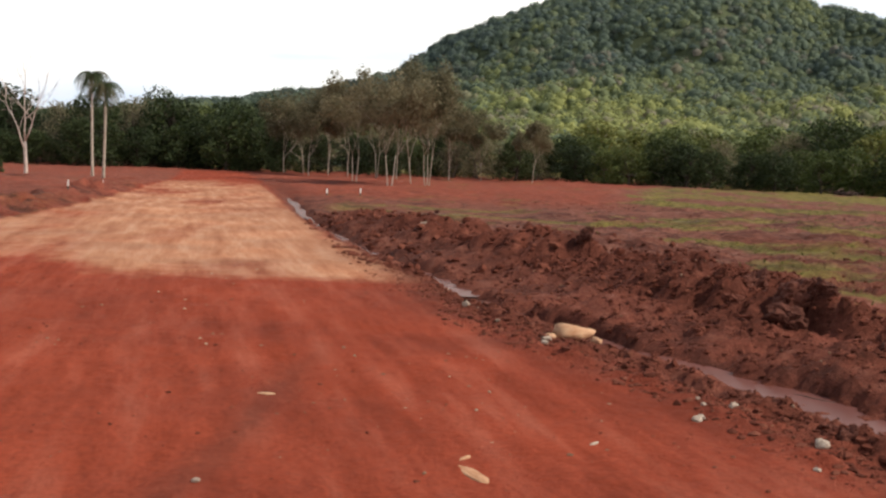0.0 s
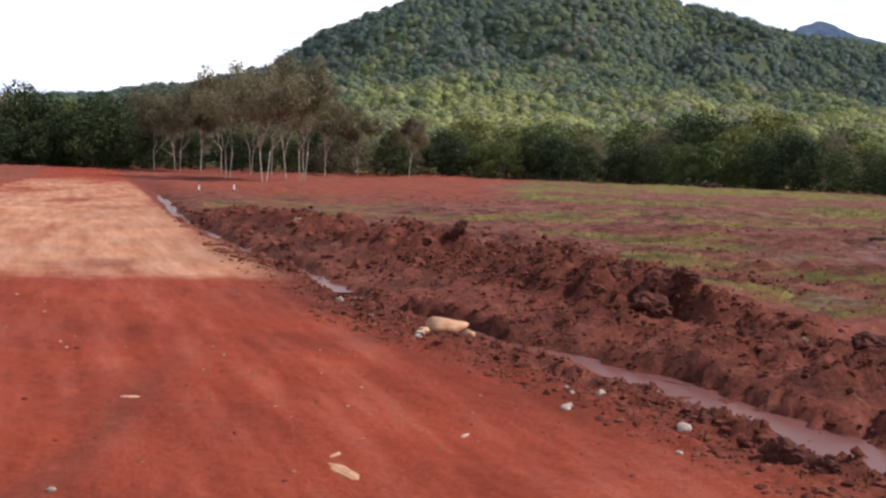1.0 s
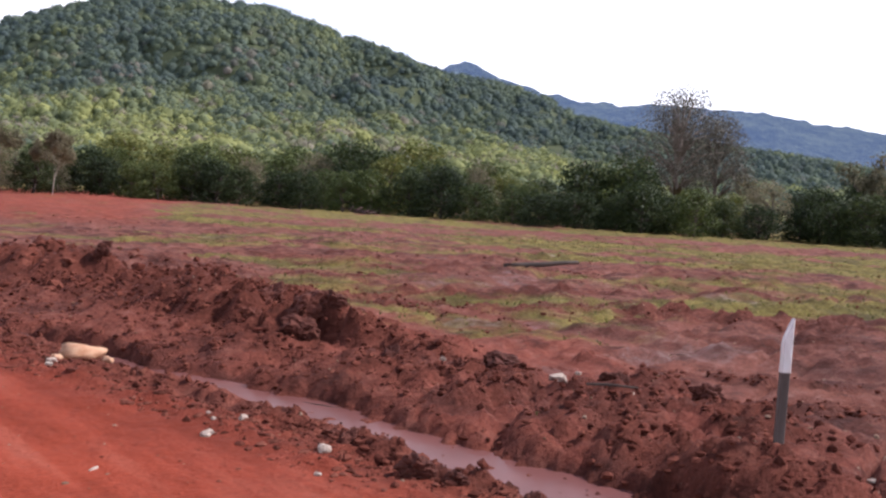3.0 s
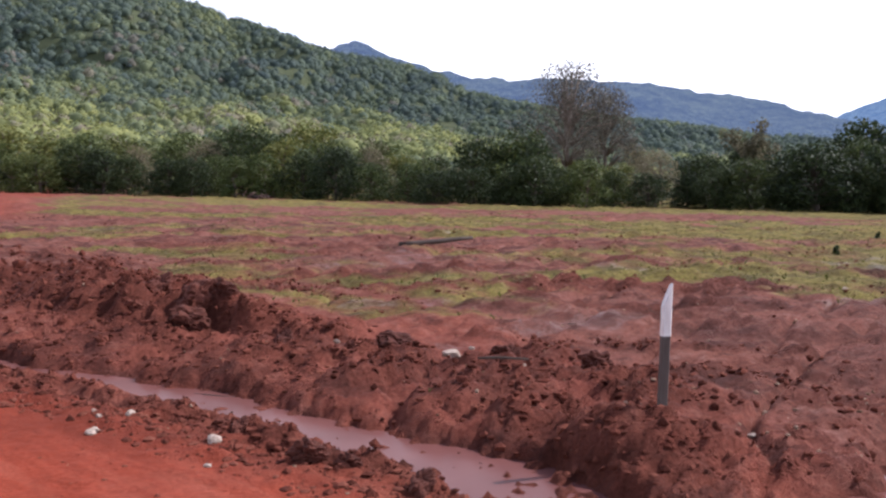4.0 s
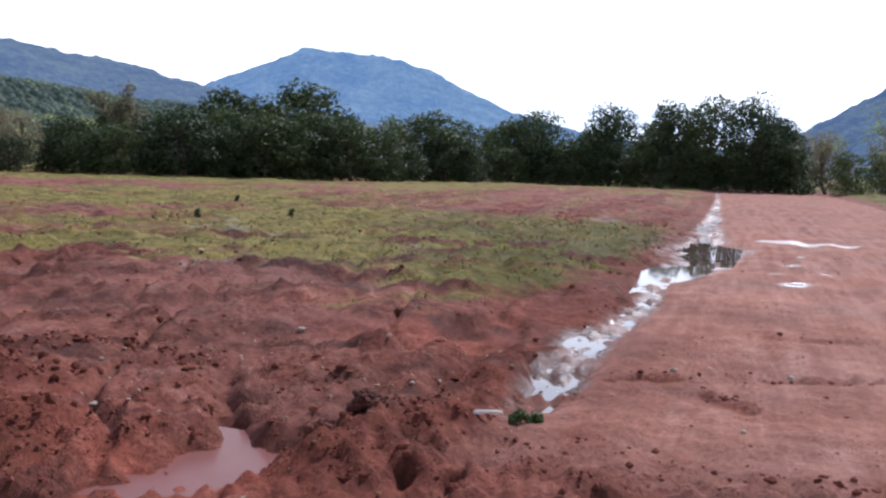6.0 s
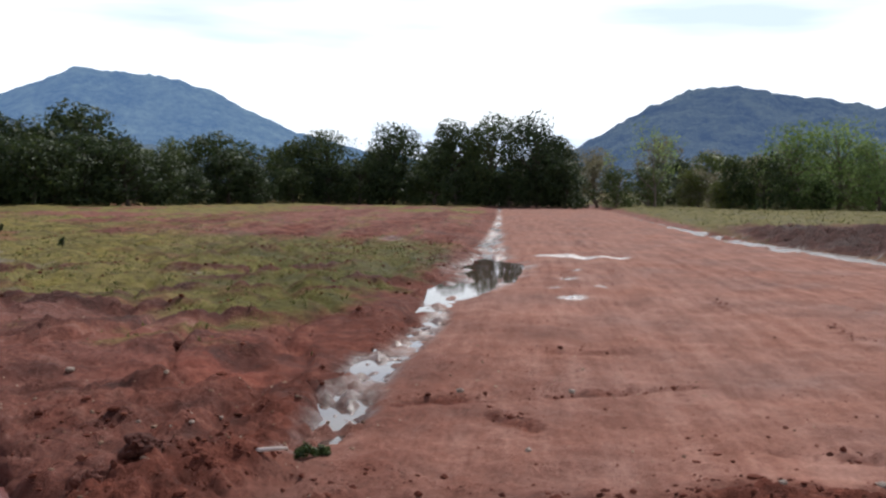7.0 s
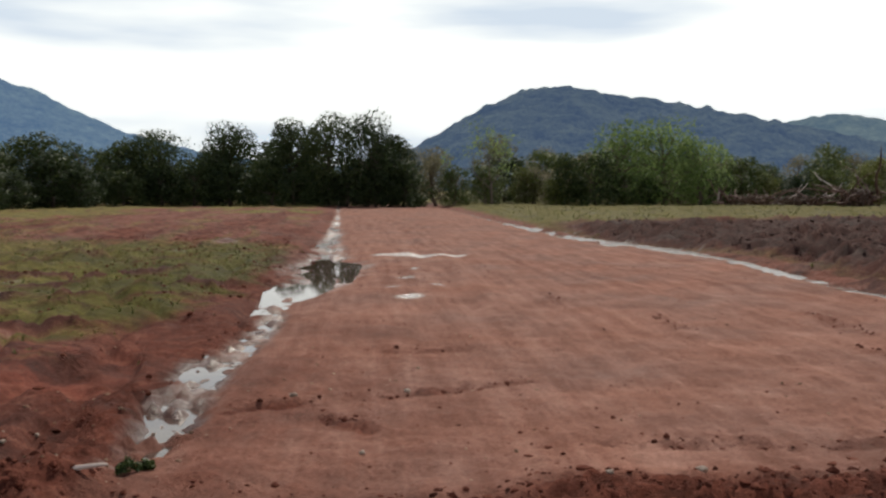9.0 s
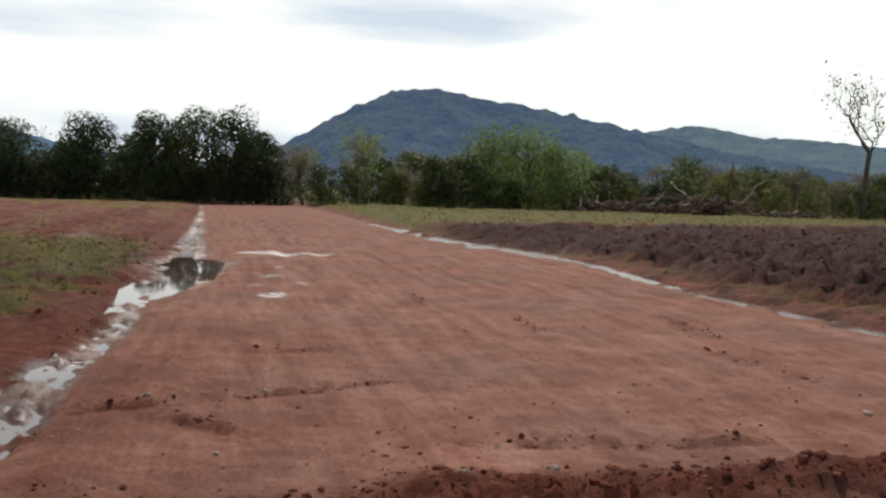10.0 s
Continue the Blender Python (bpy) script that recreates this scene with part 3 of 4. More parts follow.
def branchy_tree(name, seed, tall, bark, label, stems=1, leaf=None, sprays=0, size=0.12, low=0.3, lean=0.15, girth=0.02, depth=3, wide=0.7):
    """A tree whose branches show: one or more stems, twigs, and few or no leaves."""
    r = np.random.default_rng(seed)
    root = tagged(new(name), label, "tree")
    wood, crown = Soup(), Soup()
    for s in range(stems):
        a = 2 * math.pi * s / max(stems, 1) + r.random()
        foot = Vector((math.cos(a) * 0.12 * (stems > 1), math.sin(a) * 0.12 * (stems > 1), -0.3))
        d = Vector((math.cos(a) * lean * (1 if stems > 1 else 0.3), math.sin(a) * lean * (1 if stems > 1 else 0.3), 1))
        bole = limb(r, foot, d, tall * low + 0.3, 0.06, 4, 0.12)
        g = tall * girth / (1 + 0.35 * (stems > 1))
        tube(wood, bole, [g * k for k in (1.3, 1.0, 0.9, 0.85, 0.8)], 7)
        for k in range(3 if stems == 1 else 2):
            dd = (bole[-1] - bole[-2]).normalized() + Vector(r.normal(size=3)) * wide * 0.75
            dd.z = max(dd.z, 0.35)
            tips = bare_branches(wood, r, bole[-1 - k // 2], dd, tall * (1 - low) * 0.48, g * 0.5, depth - 1, wide)
            for tip in tips:
                if sprays:
                    leaves(crown, tip, tall * 0.09, sprays, size, r, 1.1, 0.2)
    part("trunk", wood, bark, root, "", True)
    if sprays:
        part("crown", crown, leaf, root)
    return root


def polar(az, r):
    return r * math.sin(radians(az)), r * math.cos(radians(az))


# ---- ground, one sheet to the horizon ----
def build_ground():
    az = np.concatenate([np.arange(-36, 126, 0.30), np.arange(126, 324, 3.0)])
    rad = np.concatenate([[0.002, 0.3, 0.8, 1.3, 1.8, 2.3, 2.8], 3.0 * 1.009 ** np.arange(0, 420)])
    rad = np.concatenate([rad, rad[-1] * 1.06 ** np.arange(1, 72)])
    a, q = np.meshgrid(np.radians(az), rad)
    x, y = (0.4 + q * np.sin(a)).ravel(), (q * np.cos(a)).ravel()
    z, grass, tan, side, raw, red, dark_or_shaded, wet, rough, dark_turf = lie(x, y)
    z = z * step(400, 150, np.hypot(x, y))
    na, nr = len(az), len(rad)
    i, j = np.meshgrid(np.arange(na), np.arange(nr - 1))
    k = (i + 1) % na
    quads = np.stack([j * na + i, (j + 1) * na + i, (j + 1) * na + k, j * na + k], -1).reshape(-1, 4)
    me = bpy.data.meshes.new("ground")
    me.vertices.add(len(x))
    me.vertices.foreach_set("co", np.stack([x, y, z], 1).ravel())
    me.loops.add(quads.size)
    me.polygons.add(len(quads))
    me.loops.foreach_set("vertex_index", quads.ravel())
    me.polygons.foreach_set("loop_start", np.arange(0, quads.size, 4))
    me.polygons.foreach_set("use_smooth", np.ones(len(quads), bool))
    me.update(calc_edges=True)
    for name, values in (("grass", grass), ("tan", tan), ("side", side), ("raw", raw), ("red", red), ("dark_or_shaded", dark_or_shaded), ("wet", wet), ("rough", rough), ("dark_turf", dark_turf)):
        me.attributes.new(name, "FLOAT", "POINT").data.foreach_set("value", values.astype(np.float32))
    me.materials.append(SOIL)
    return tagged(new("ground", me), "wet red clay ground with patchy grass and dirt roads", "ground", kind="structure")


build_ground()


def water_strip(name, xs, ys, half, level, material, label, along_x):
    """A flat ribbon of water in a gutter or ditch."""
    soup = Soup()
    verts = []
    for x, y, w in zip(xs, ys, half):
        verts += [(x, y - w, level), (x, y + w, level)] if along_x else [(x - w, y, level), (x + w, y, level)]
    n = len(xs)
    soup.add(verts, [(2 * i, 2 * i + 2, 2 * i + 3, 2 * i + 1) for i in range(n - 1)])
    ob = part(name, soup, material)
    return tagged(ob, label, "water", kind="structure")


for y0, y1, said in ((3.05, 12.4, "muddy red-brown water standing in the roadside ditch"), (12.8, 40, "narrow strip of water in the far ditch beside the road")):
    dy = np.linspace(y0, y1, 60)
    water_strip("water", ditch_x(dy), dy, (np.interp(dy, DITCH_Y, DITCH_W) + 0.15) * np.interp(dy, [3.05, 3.5], [0.1, 1.0]), -0.155, DITCH_WATER, said, False)
water_strip("water", np.linspace(4.0, 5.7, 8), np.linspace(3.25, 3.25, 8), np.full(8, 0.62), -0.162, DITCH_WATER, "muddy pool at the end of the ditch", True)
gx = np.linspace(24.0, 75, 60)
water_strip("water", gx, np.interp(gx, GUT_X, GUT_Y), np.interp(gx, GUT_X, GUT_W) * 1.35, -0.070, FILM_WATER, "silty film of water along the gutter", True)
gx = np.linspace(6.2, 15.4, 30)
water_strip("water", gx, np.interp(gx, GUT_X, GUT_Y), np.interp(gx, GUT_X, GUT_W) * 1.5, -0.070, GUT_WATER, "shallow rain puddles in the gutter beside the side road", True)
px = np.linspace(15.4, 24.0, 18)
water_strip("water", px, np.interp(px, GUT_X, GUT_Y), np.interp(px, GUT_X, GUT_W) * 1.5, -0.070, GUT_WATER, "clear still puddle that mirrors the trees", True)
rx = np.linspace(6, 62, 70)
water_strip("water", rx, np.interp(rx, RGUT_X, RGUT_Y) - np.interp(rx, [24, 28, 42, 50], [0, 0.6, 0.6, 0]), np.interp(rx, [24, 28, 42, 50], [0.24, 1.1, 1.1, 0.24]), -0.066, FILM_WATER, "rain water in the far gutter of the side road", True)


# ---- hills ----
def relief(name, az, elev, dist, depth, material, label, rough, steps=60, lo=-2.0, power=1.25, apron=0.0):
    """A range of hills: its skyline stands at dist, with spurs and gullies down to the plain."""
    a = np.arange(az[0], az[-1], 0.12 if dist > 1000 else 0.25)
    e = np.interp(a, az, elev)
    if dist > 1000:
        # tree tops along the skyline
        e = e + 0.035 * fbm(a * 2.6, a * 0 + dist, 99, 3) * np.clip(e / 4, 0, 1)
    # two rows past the skyline close it behind
    u = np.concatenate([np.linspace(0, 1, steps), [1.06, 1.3]])
    A, U = np.meshgrid(np.radians(a), u)
    top = np.tan(np.radians(e))[None, :] * dist
    R = dist - depth * (1 - U)
    spur = fbm(A * dist / (depth * 0.45), U * 1.6, 91, 4)
    shape = np.clip(U, 0, 1) ** power
    H = lo + (top - lo) * shape + rough * spur * top * shape * (1 - shape) * 1.6
    if apron:
        # rolling foothills below, a steep wooded face with ravines above
        low = np.clip(U / apron, 0, 1)
        face = np.clip((U - apron) / (1 - apron), 0, 1)
        share = 0.34 * low ** 1.15 + 0.66 * (face * face * (3 - 2 * face) * 0.55 + face * 0.45)
        roll = fbm(A * dist / 75.0, U * depth / 60.0, 93, 3) * 9.0 * low * (1 - face) ** 2
        ravine = (np.abs(fbm(A * dist / 95.0 + 0.5 * fbm(A * dist / 60.0, U * 5, 94, 2), U * 1.3, 97, 3)) - 0.3) * 24.0 * np.sin(np.pi * face ** 0.8)
        H = lo + (top - lo) * share + (roll + ravine) * np.clip(top / 90.0, 0.2, 1)
    H = H + rough * 0.09 * top.mean() * fbm(A * dist / 22.0, U * depth / 22.0, 95, 3)
    H = np.where(U > 1.01, H * np.where(U > 1.2, 0.35, 0.92), H)
    x, y = R * np.sin(A), R * np.cos(A)
    na, nu = len(a), len(u)
    i, j = np.meshgrid(np.arange(na - 1), np.arange(nu - 1))
    soup = Soup()
    soup.add(np.stack([x, y, H], -1).reshape(-1, 3), np.stack([j * na + i, j * na + i + 1, (j + 1) * na + i + 1, (j + 1) * na + i], -1).reshape(-1, 4))
    ob = tagged(part(name, soup, material, None, "", True), label, "mountain", kind="structure")
    return x, y, H


HILL_AZ = [-40, -30, -20, -12.6, -7, -2.8, -2.2, 0.3, 3.3, 4.8, 8, 12, 16.2, 17.1, 19.9, 23.4, 25.4, 28.5, 31, 32.5, 34, 38, 42, 48, 55, 62]
HILL_EL = [1.6, 1.7, 2.1, 2.8, 3.5, 4.75, 5.2, 6.8, 8.0, 8.55, 9.5, 9.85, 9.6, 9.15, 8.45, 7.45, 6.75, 6.4, 5.9, 5.1, 4.6, 4.1, 3.6, 2.9, 2.3, 1.9]
HILL_MAT = plain_material("forest_floor", (0.025, 0.036, 0.02), (0.075, 0.09, 0.04), 0.10, 0.95, 2.5)
hill_x, hill_y, hill_z = relief("hill", HILL_AZ, HILL_EL, 640, 500, HILL_MAT, "steep hill covered in dense subtropical forest", 0.35, 70, apron=0.58)

# the bluish third colour glows in place of haze
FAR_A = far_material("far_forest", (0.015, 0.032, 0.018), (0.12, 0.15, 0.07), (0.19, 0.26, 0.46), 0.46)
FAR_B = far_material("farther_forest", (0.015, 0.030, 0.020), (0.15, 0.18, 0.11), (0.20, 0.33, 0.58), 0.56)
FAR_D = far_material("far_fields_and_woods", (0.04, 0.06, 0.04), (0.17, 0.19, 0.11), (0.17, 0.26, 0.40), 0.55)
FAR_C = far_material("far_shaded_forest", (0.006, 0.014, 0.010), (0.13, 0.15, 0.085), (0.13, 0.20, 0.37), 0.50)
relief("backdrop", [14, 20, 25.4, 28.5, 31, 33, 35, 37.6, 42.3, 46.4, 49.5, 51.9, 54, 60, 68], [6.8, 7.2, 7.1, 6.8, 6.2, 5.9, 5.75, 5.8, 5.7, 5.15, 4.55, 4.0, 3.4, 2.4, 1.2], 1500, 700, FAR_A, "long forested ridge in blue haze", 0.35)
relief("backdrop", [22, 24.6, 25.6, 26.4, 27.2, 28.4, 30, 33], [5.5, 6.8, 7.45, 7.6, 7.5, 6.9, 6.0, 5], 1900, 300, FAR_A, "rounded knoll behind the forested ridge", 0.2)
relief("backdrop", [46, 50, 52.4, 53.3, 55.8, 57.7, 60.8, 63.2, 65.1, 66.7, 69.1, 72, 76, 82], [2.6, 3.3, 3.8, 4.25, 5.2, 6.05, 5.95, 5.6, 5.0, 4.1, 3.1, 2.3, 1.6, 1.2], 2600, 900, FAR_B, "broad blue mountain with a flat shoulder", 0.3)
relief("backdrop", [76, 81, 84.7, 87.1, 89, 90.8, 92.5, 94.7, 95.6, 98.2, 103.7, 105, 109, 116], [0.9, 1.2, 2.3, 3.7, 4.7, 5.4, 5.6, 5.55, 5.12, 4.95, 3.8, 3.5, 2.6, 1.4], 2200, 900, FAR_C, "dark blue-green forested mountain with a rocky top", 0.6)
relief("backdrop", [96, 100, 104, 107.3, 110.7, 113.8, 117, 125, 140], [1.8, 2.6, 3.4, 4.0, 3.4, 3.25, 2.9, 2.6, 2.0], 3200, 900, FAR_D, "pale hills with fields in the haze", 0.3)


def clump_variants(count, seed):
    """Small forest crowns for a far slope: a lumpy core with leaf sprays standing out of it."""
    out = []
    r = np.random.default_rng(seed)
    bm = bmesh.new()
    bmesh.ops.create_icosphere(bm, subdivisions=1, radius=1.0)
    bmesh.ops.delete(bm, geom=[v for v in bm.verts if v.co.z < -0.6], context="VERTS")
    core = np.array([v.co[:] for v in bm.verts])
    bm.verts.index_update()
    tris = np.array([[v.index for v in f.verts] for f in bm.faces])
    bm.free()
    n = 26
    for _ in range(count):
        off = r.random(3) * 40
        lobes = np.array([noise.noise(Vector(p * 2.1 + off)) for p in core])
        v = core * (0.86 + 0.42 * lobes + 0.16 * (r.random(len(core)) - 0.5))[:, None]
        v[:, 2] *= 0.85 + 0.4 * r.random()
        d = r.normal(size=(n, 3))
        d[:, 2] = np.abs(d[:, 2]) - 0.3
        d /= np.linalg.norm(d, axis=1)[:, None]
        c = d * (0.86 + 0.22 * r.random(n))[:, None]
        a = np.cross(d, r.normal(size=(n, 3)))
        a /= np.linalg.norm(a, axis=1)[:, None]
        q = np.stack([c - a * 0.15, c + a * 0.15, c + d * 0.2 + np.cross(a, d) * 0.22], 1).reshape(-1, 3)
        out.append((np.concatenate([v, q]), np.concatenate([tris, len(v) + np.arange(n * 3).reshape(-1, 3)])))
    return out


def build_hill_forest():
    r = np.random.default_rng(5)
    variants = clump_variants(10, 3)
    n_u, n_a = hill_x.shape
    total = 25000
    i = 1 + (n_u - 4.01) * r.random(total) ** 0.75
    j = r.random(total) * (n_a - 1.01)
    i0, j0 = i.astype(int), j.astype(int)
    fi, fj = i - i0, j - j0
    x, y, z = [(1 - fi) * ((1 - fj) * g[i0, j0] + fj * g[i0, j0 + 1]) + fi * ((1 - fj) * g[i0 + 1, j0] + fj * g[i0 + 1, j0 + 1]) for g in (hill_x, hill_y, hill_z)]
    az = np.degrees(np.arctan2(x, y))
    up = i / n_u
    clearing = (fbm(x / 55.0, y / 55.0, 63, 3) > 0.95) & (up < 0.40)
    wood = fbm(x / 45.0, y / 45.0, 65, 3)
    # upper crowns take the low tones: haze and shade put into their colour
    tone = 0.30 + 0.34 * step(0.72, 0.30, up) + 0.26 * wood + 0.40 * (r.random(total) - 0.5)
    drab = np.where(r.random(total) < 0.08 + 0.30 * step(0.25, 0.6, fbm(x / 60.0, y / 60.0, 69, 2)), 0.35 + 0.5 * r.random(total), 0.0) * step(0.85, 0.6, up)
    size = (1.7 + 1.7 * r.random(total) ** 2) * (0.75 + 0.42 * up)
    turn = r.random(total) * 6.28
    verts, faces, tones, drabs, count = [], [], [], [], 0
    for k in np.flatnonzero((az > -16) & (az < 58) & ~clearing):
        v, f = variants[k % 10]
        c, q = math.cos(turn[k]) * size[k], math.sin(turn[k]) * size[k]
        verts.append(np.stack([v[:, 0] * c - v[:, 1] * q + x[k], v[:, 0] * q + v[:, 1] * c + y[k], (v[:, 2] + 0.25) * size[k] + z[k]], 1))
        faces.append(f + count)
        tones.append(np.full(len(v), tone[k]))
        drabs.append(np.full(len(v), drab[k]))
        count += len(v)
    co, tri = np.concatenate(verts), np.concatenate(faces)
    me = bpy.data.meshes.new("hillside_forest")
    me.vertices.add(len(co))
    me.vertices.foreach_set("co", co.ravel())
    me.loops.add(tri.size)
    me.polygons.add(len(tri))
    me.loops.foreach_set("vertex_index", tri.ravel())
    me.polygons.foreach_set("loop_start", np.arange(0, tri.size, 3))
    me.update(calc_edges=True)
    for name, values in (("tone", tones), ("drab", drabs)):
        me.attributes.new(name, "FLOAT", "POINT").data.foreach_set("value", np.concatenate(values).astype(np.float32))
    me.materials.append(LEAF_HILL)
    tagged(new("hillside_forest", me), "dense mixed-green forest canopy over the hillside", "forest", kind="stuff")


build_hill_forest()

# ---- the belt of trees round the field ----
BELT_AZ = [-40, -25, -10, 0, 12, 23, 30, 35, 45, 60, 66, 72, 78, 84, 95, 105, 125]
BELT_R = [95, 95, 92, 88, 82, 76, 70, 66, 70, 74, 82, 92, 90, 88, 94, 98, 100]
TOP_AZ = [-40, -25, -10, 0, 6, 12, 17.5, 22, 26, 29, 35, 43, 48, 52, 56, 60, 66, 72, 78, 84, 95, 105, 125]
BELT_TOP = [1.8, 1.9, 2.6, 2.2, 1.7, 1.9, 2.2, 2.4, 2.0, 1.6, 1.8, 1.6, 1.8, 2.4, 2.9, 2.6, 2.4, 1.8, 1.9, 1.7, 1.6, 1.5, 1.3]


def belt():
    r = np.random.default_rng(21)
    kinds = []
    for k in range(5):
        kinds.append(("dark", leafy_tree("belt_tree", 100 + k, 6.0, 2.3, LEAF_DARK, DARK_BARK, "bushy dark green tree in the belt beyond the field", 0.05, 22, 200, 0.125, "trees of the belt")))
    for k in range(4):
        kinds.append(("green", leafy_tree("belt_tree", 120 + k, 6.0, 2.2, LEAF_GREEN, BARK, "leafy mid-green tree at the edge of the field", 0.06, 20, 200, 0.12, "trees of the belt")))
    for k in range(2):
        kinds.append(("yellow", leafy_tree("belt_tree", 130 + k, 6.0, 2.0, LEAF_YELLOW, BARK, "yellow-green sunlit tree in the belt", 0.08, 19, 190, 0.12, "trees of the belt")))
    for k in range(2):
        kinds.append(("drab", leafy_tree("belt_tree", 140 + k, 6.0, 2.0, LEAF_DRAB, BARK, "drab brownish half-bare tree in the belt", 0.1, 19, 150, 0.09, "trees of the belt")))
    used = set()
    for row, (gap, back, grow) in enumerate(((1.8, 0.0, 0.82), (2.2, 6.0, 1.0), (2.8, 16.0, 1.15), (1.3, 40.0, 1.25))):
        a = -31.0
        a = a if row < 3 else 83.0
        while a < 121:
            rr = float(np.interp(a, BELT_AZ, BELT_R)) + back + r.normal() * 1.2
            want = rr * math.tan(radians(float(np.interp(a, TOP_AZ, BELT_TOP)) + 0.35 * r.normal())) + 1.5
            want = max(2.4, want * grow * (0.8 + 0.35 * r.random()))
            thin = 85 < a < 91
            pick = r.random()
            if row == 3:
                kind = "drab" if pick < 0.55 else "green"
            elif 45 < a < 85:
                kind = "dark" if pick < 0.72 else "green"
            elif a < -8:
                kind = "dark" if pick < 0.7 else ("drab" if pick < 0.85 else "green")
            elif a < 8:
                kind = "drab" if pick < 0.6 else "green" if pick < 0.85 else "dark"
            else:
                kind = "dark" if pick < 0.18 else "green" if pick < 0.48 else "yellow" if pick < 0.76 else "drab"
            # front row mostly dark: shade low in the belt put into leaf colour
            if row == 0 and pick > 0.42 and a < 85:
                kind = "dark"
            pool = [i for i, (nm, _) in enumerate(kinds) if nm == kind]
            i = pool[int(r.integers(len(pool)))]
            x, y = polar(a, rr)
            s = want / 6.0
            m = Matrix.LocRotScale((x, y, height(x, y) * 0), Euler((0, 0, r.random() * 6.28)), (s * (1.15 + 0.40 * r.random()),) * 2 + (s,))
            skip = (thin and r.random() < 0.45)
            if not skip:
                if i not in used:
                    kinds[i][1].matrix_basis = m
                    used.add(i)
                else:
                    src = kinds[i][1]
                    keep = src.matrix_basis.copy()
                    src.matrix_basis = Matrix()
                    copy_thing(src, m)
                    src.matrix_basis = keep
            a += gap * (0.6 + 0.7 * r.random())
    for i, (_, ob) in enumerate(kinds):
        if i not in used:
            x, y = polar(-28 + i, 120)
            ob.matrix_basis = pose(x, y, 0)


belt()


# ---- single trees ----
def place(ob, x, y, turn=0.0, scale=1.0):
    ob.matrix_basis = Matrix.LocRotScale((x, y, height(x, y)), Euler((0, 0, turn)), (scale,) * 3)
    return ob


# big rounded dark trees at the end of the side road, and lighter ones beyond
DARK_LABEL = "large dark rounded tree standing at the end of the dirt road"
for az, rr, tall, spread, seed in ((71.0, 93, 6.6, 3.2, 201), (74.9, 92, 7.2, 2.7, 202), (78.3, 91, 7.8, 2.6, 203), (80.2, 90, 8.2, 3.2, 204), (82.3, 90, 8.3, 3.3, 205), (83.6, 92, 6.6, 2.4, 206)):
    place(leafy_tree("broadleaf_tree", seed, tall, spread, LEAF_DARK, DARK_BARK, DARK_LABEL, 0.16, 30, 270, 0.11, "dark trees at the road's end"), *polar(az, rr), seed)
for az, rr, tall, spread, seed in ((96.4, 96, 7.8, 3.8, 211), (98.6, 97, 8.0, 3.8, 212), (100.5, 95, 6.2, 3.0, 213)):
    place(leafy_tree("broadleaf_tree", seed, tall, spread, LEAF_LIGHT, BARK, "fresh light green broadleaf tree beyond the side road", 0.06, 28, 170, 0.13, "light green trees"), *polar(az, rr), seed)
for az, rr, tall, spread, seed in ((93.4, 93, 4.6, 2.0, 221), (94.9, 91, 4.8, 2.2, 222), (35.9, 73, 5.6, 2.5, 223), (33.5, 72, 4.9, 2.2, 224), (36.9, 71, 4.4, 2.0, 225)):
    place(leafy_tree("broadleaf_tree", seed, tall, spread, LEAF_DARK, DARK_BARK, "dark green rounded tree standing out of the belt", 0.05, 20, 150, 0.13), *polar(az, rr), seed)
for az, rr, tall, seed in ((-15.2, 97, 7.6, 231), (-14.0, 99, 6.6, 232), (-19.0, 95, 6.6, 233), (-11.5, 98, 6.8, 234), (-9.6, 99, 7.4, 235)):
    place(leafy_tree("broadleaf_tree", seed, tall, 2.4, LEAF_DARK, DARK_BARK, "tall dark tree behind the end of the main road", 0.10, 22, 130, 0.14), *polar(az, rr), seed)

# tall half-bare tree over the belt
tall_tree = leafy_tree("tall_tree", 301, 12.0, 4.0, LEAF_GREY, BARK, "tall grey-brown half-bare tree rising over the belt", 0.34, 46, 260, 0.085)
place(tall_tree, *polar(38.6, 84))
place(leafy_tree("tall_tree", 302, 10.2, 2.8, LEAF_GREY, BARK, "slender brownish tree beside the tallest tree of the belt", 0.38, 28, 230, 0.085), *polar(40.7, 86))
place(branchy_tree("tall_tree", 303, 5.8, BARK, "thin brownish tree among the belt", 1, LEAF_DRAB, 16, 0.11, 0.45, 0.1, 0.014, 4, 0.5), *polar(48.4, 76))
# open tree with a bare fan of branches by the side road
place(branchy_tree("open_tree", 304, 7.4, BARK, "open-branched tree with sparse pale leaves beside the dirt road", 1, LEAF_LIGHT, 7, 0.11, 0.26, 0.1, 0.017, 4, 0.75), *polar(89.2, 92))
# dead tree on the right of the side road
place(branchy_tree("dead_tree", 307, 13.4, DARK_BARK, "tall dark dead tree with crooked limbs and few dry leaves", 1, LEAF_DRAB, 3, 0.14, 0.42, 0.05, 0.020, 4, 0.62), *polar(116.0, 96))
# bare pale tree left of the main road
place(branchy_tree("bare_tree", 331, 6.8, PINK_BARK, "leafless pale-barked tree standing beside the main road", 1, None, 0, 0.1, 0.26, 0.0, 0.016, 5, 0.46), -22.7, 55.9)
place(leafy_tree("shrub", 312, 1.0, 0.35, LEAF_DARK, DARK_BARK, "small dark shrub beside the bare tree", 0.05, 8, 60, 0.07), -24.0, 55.2)

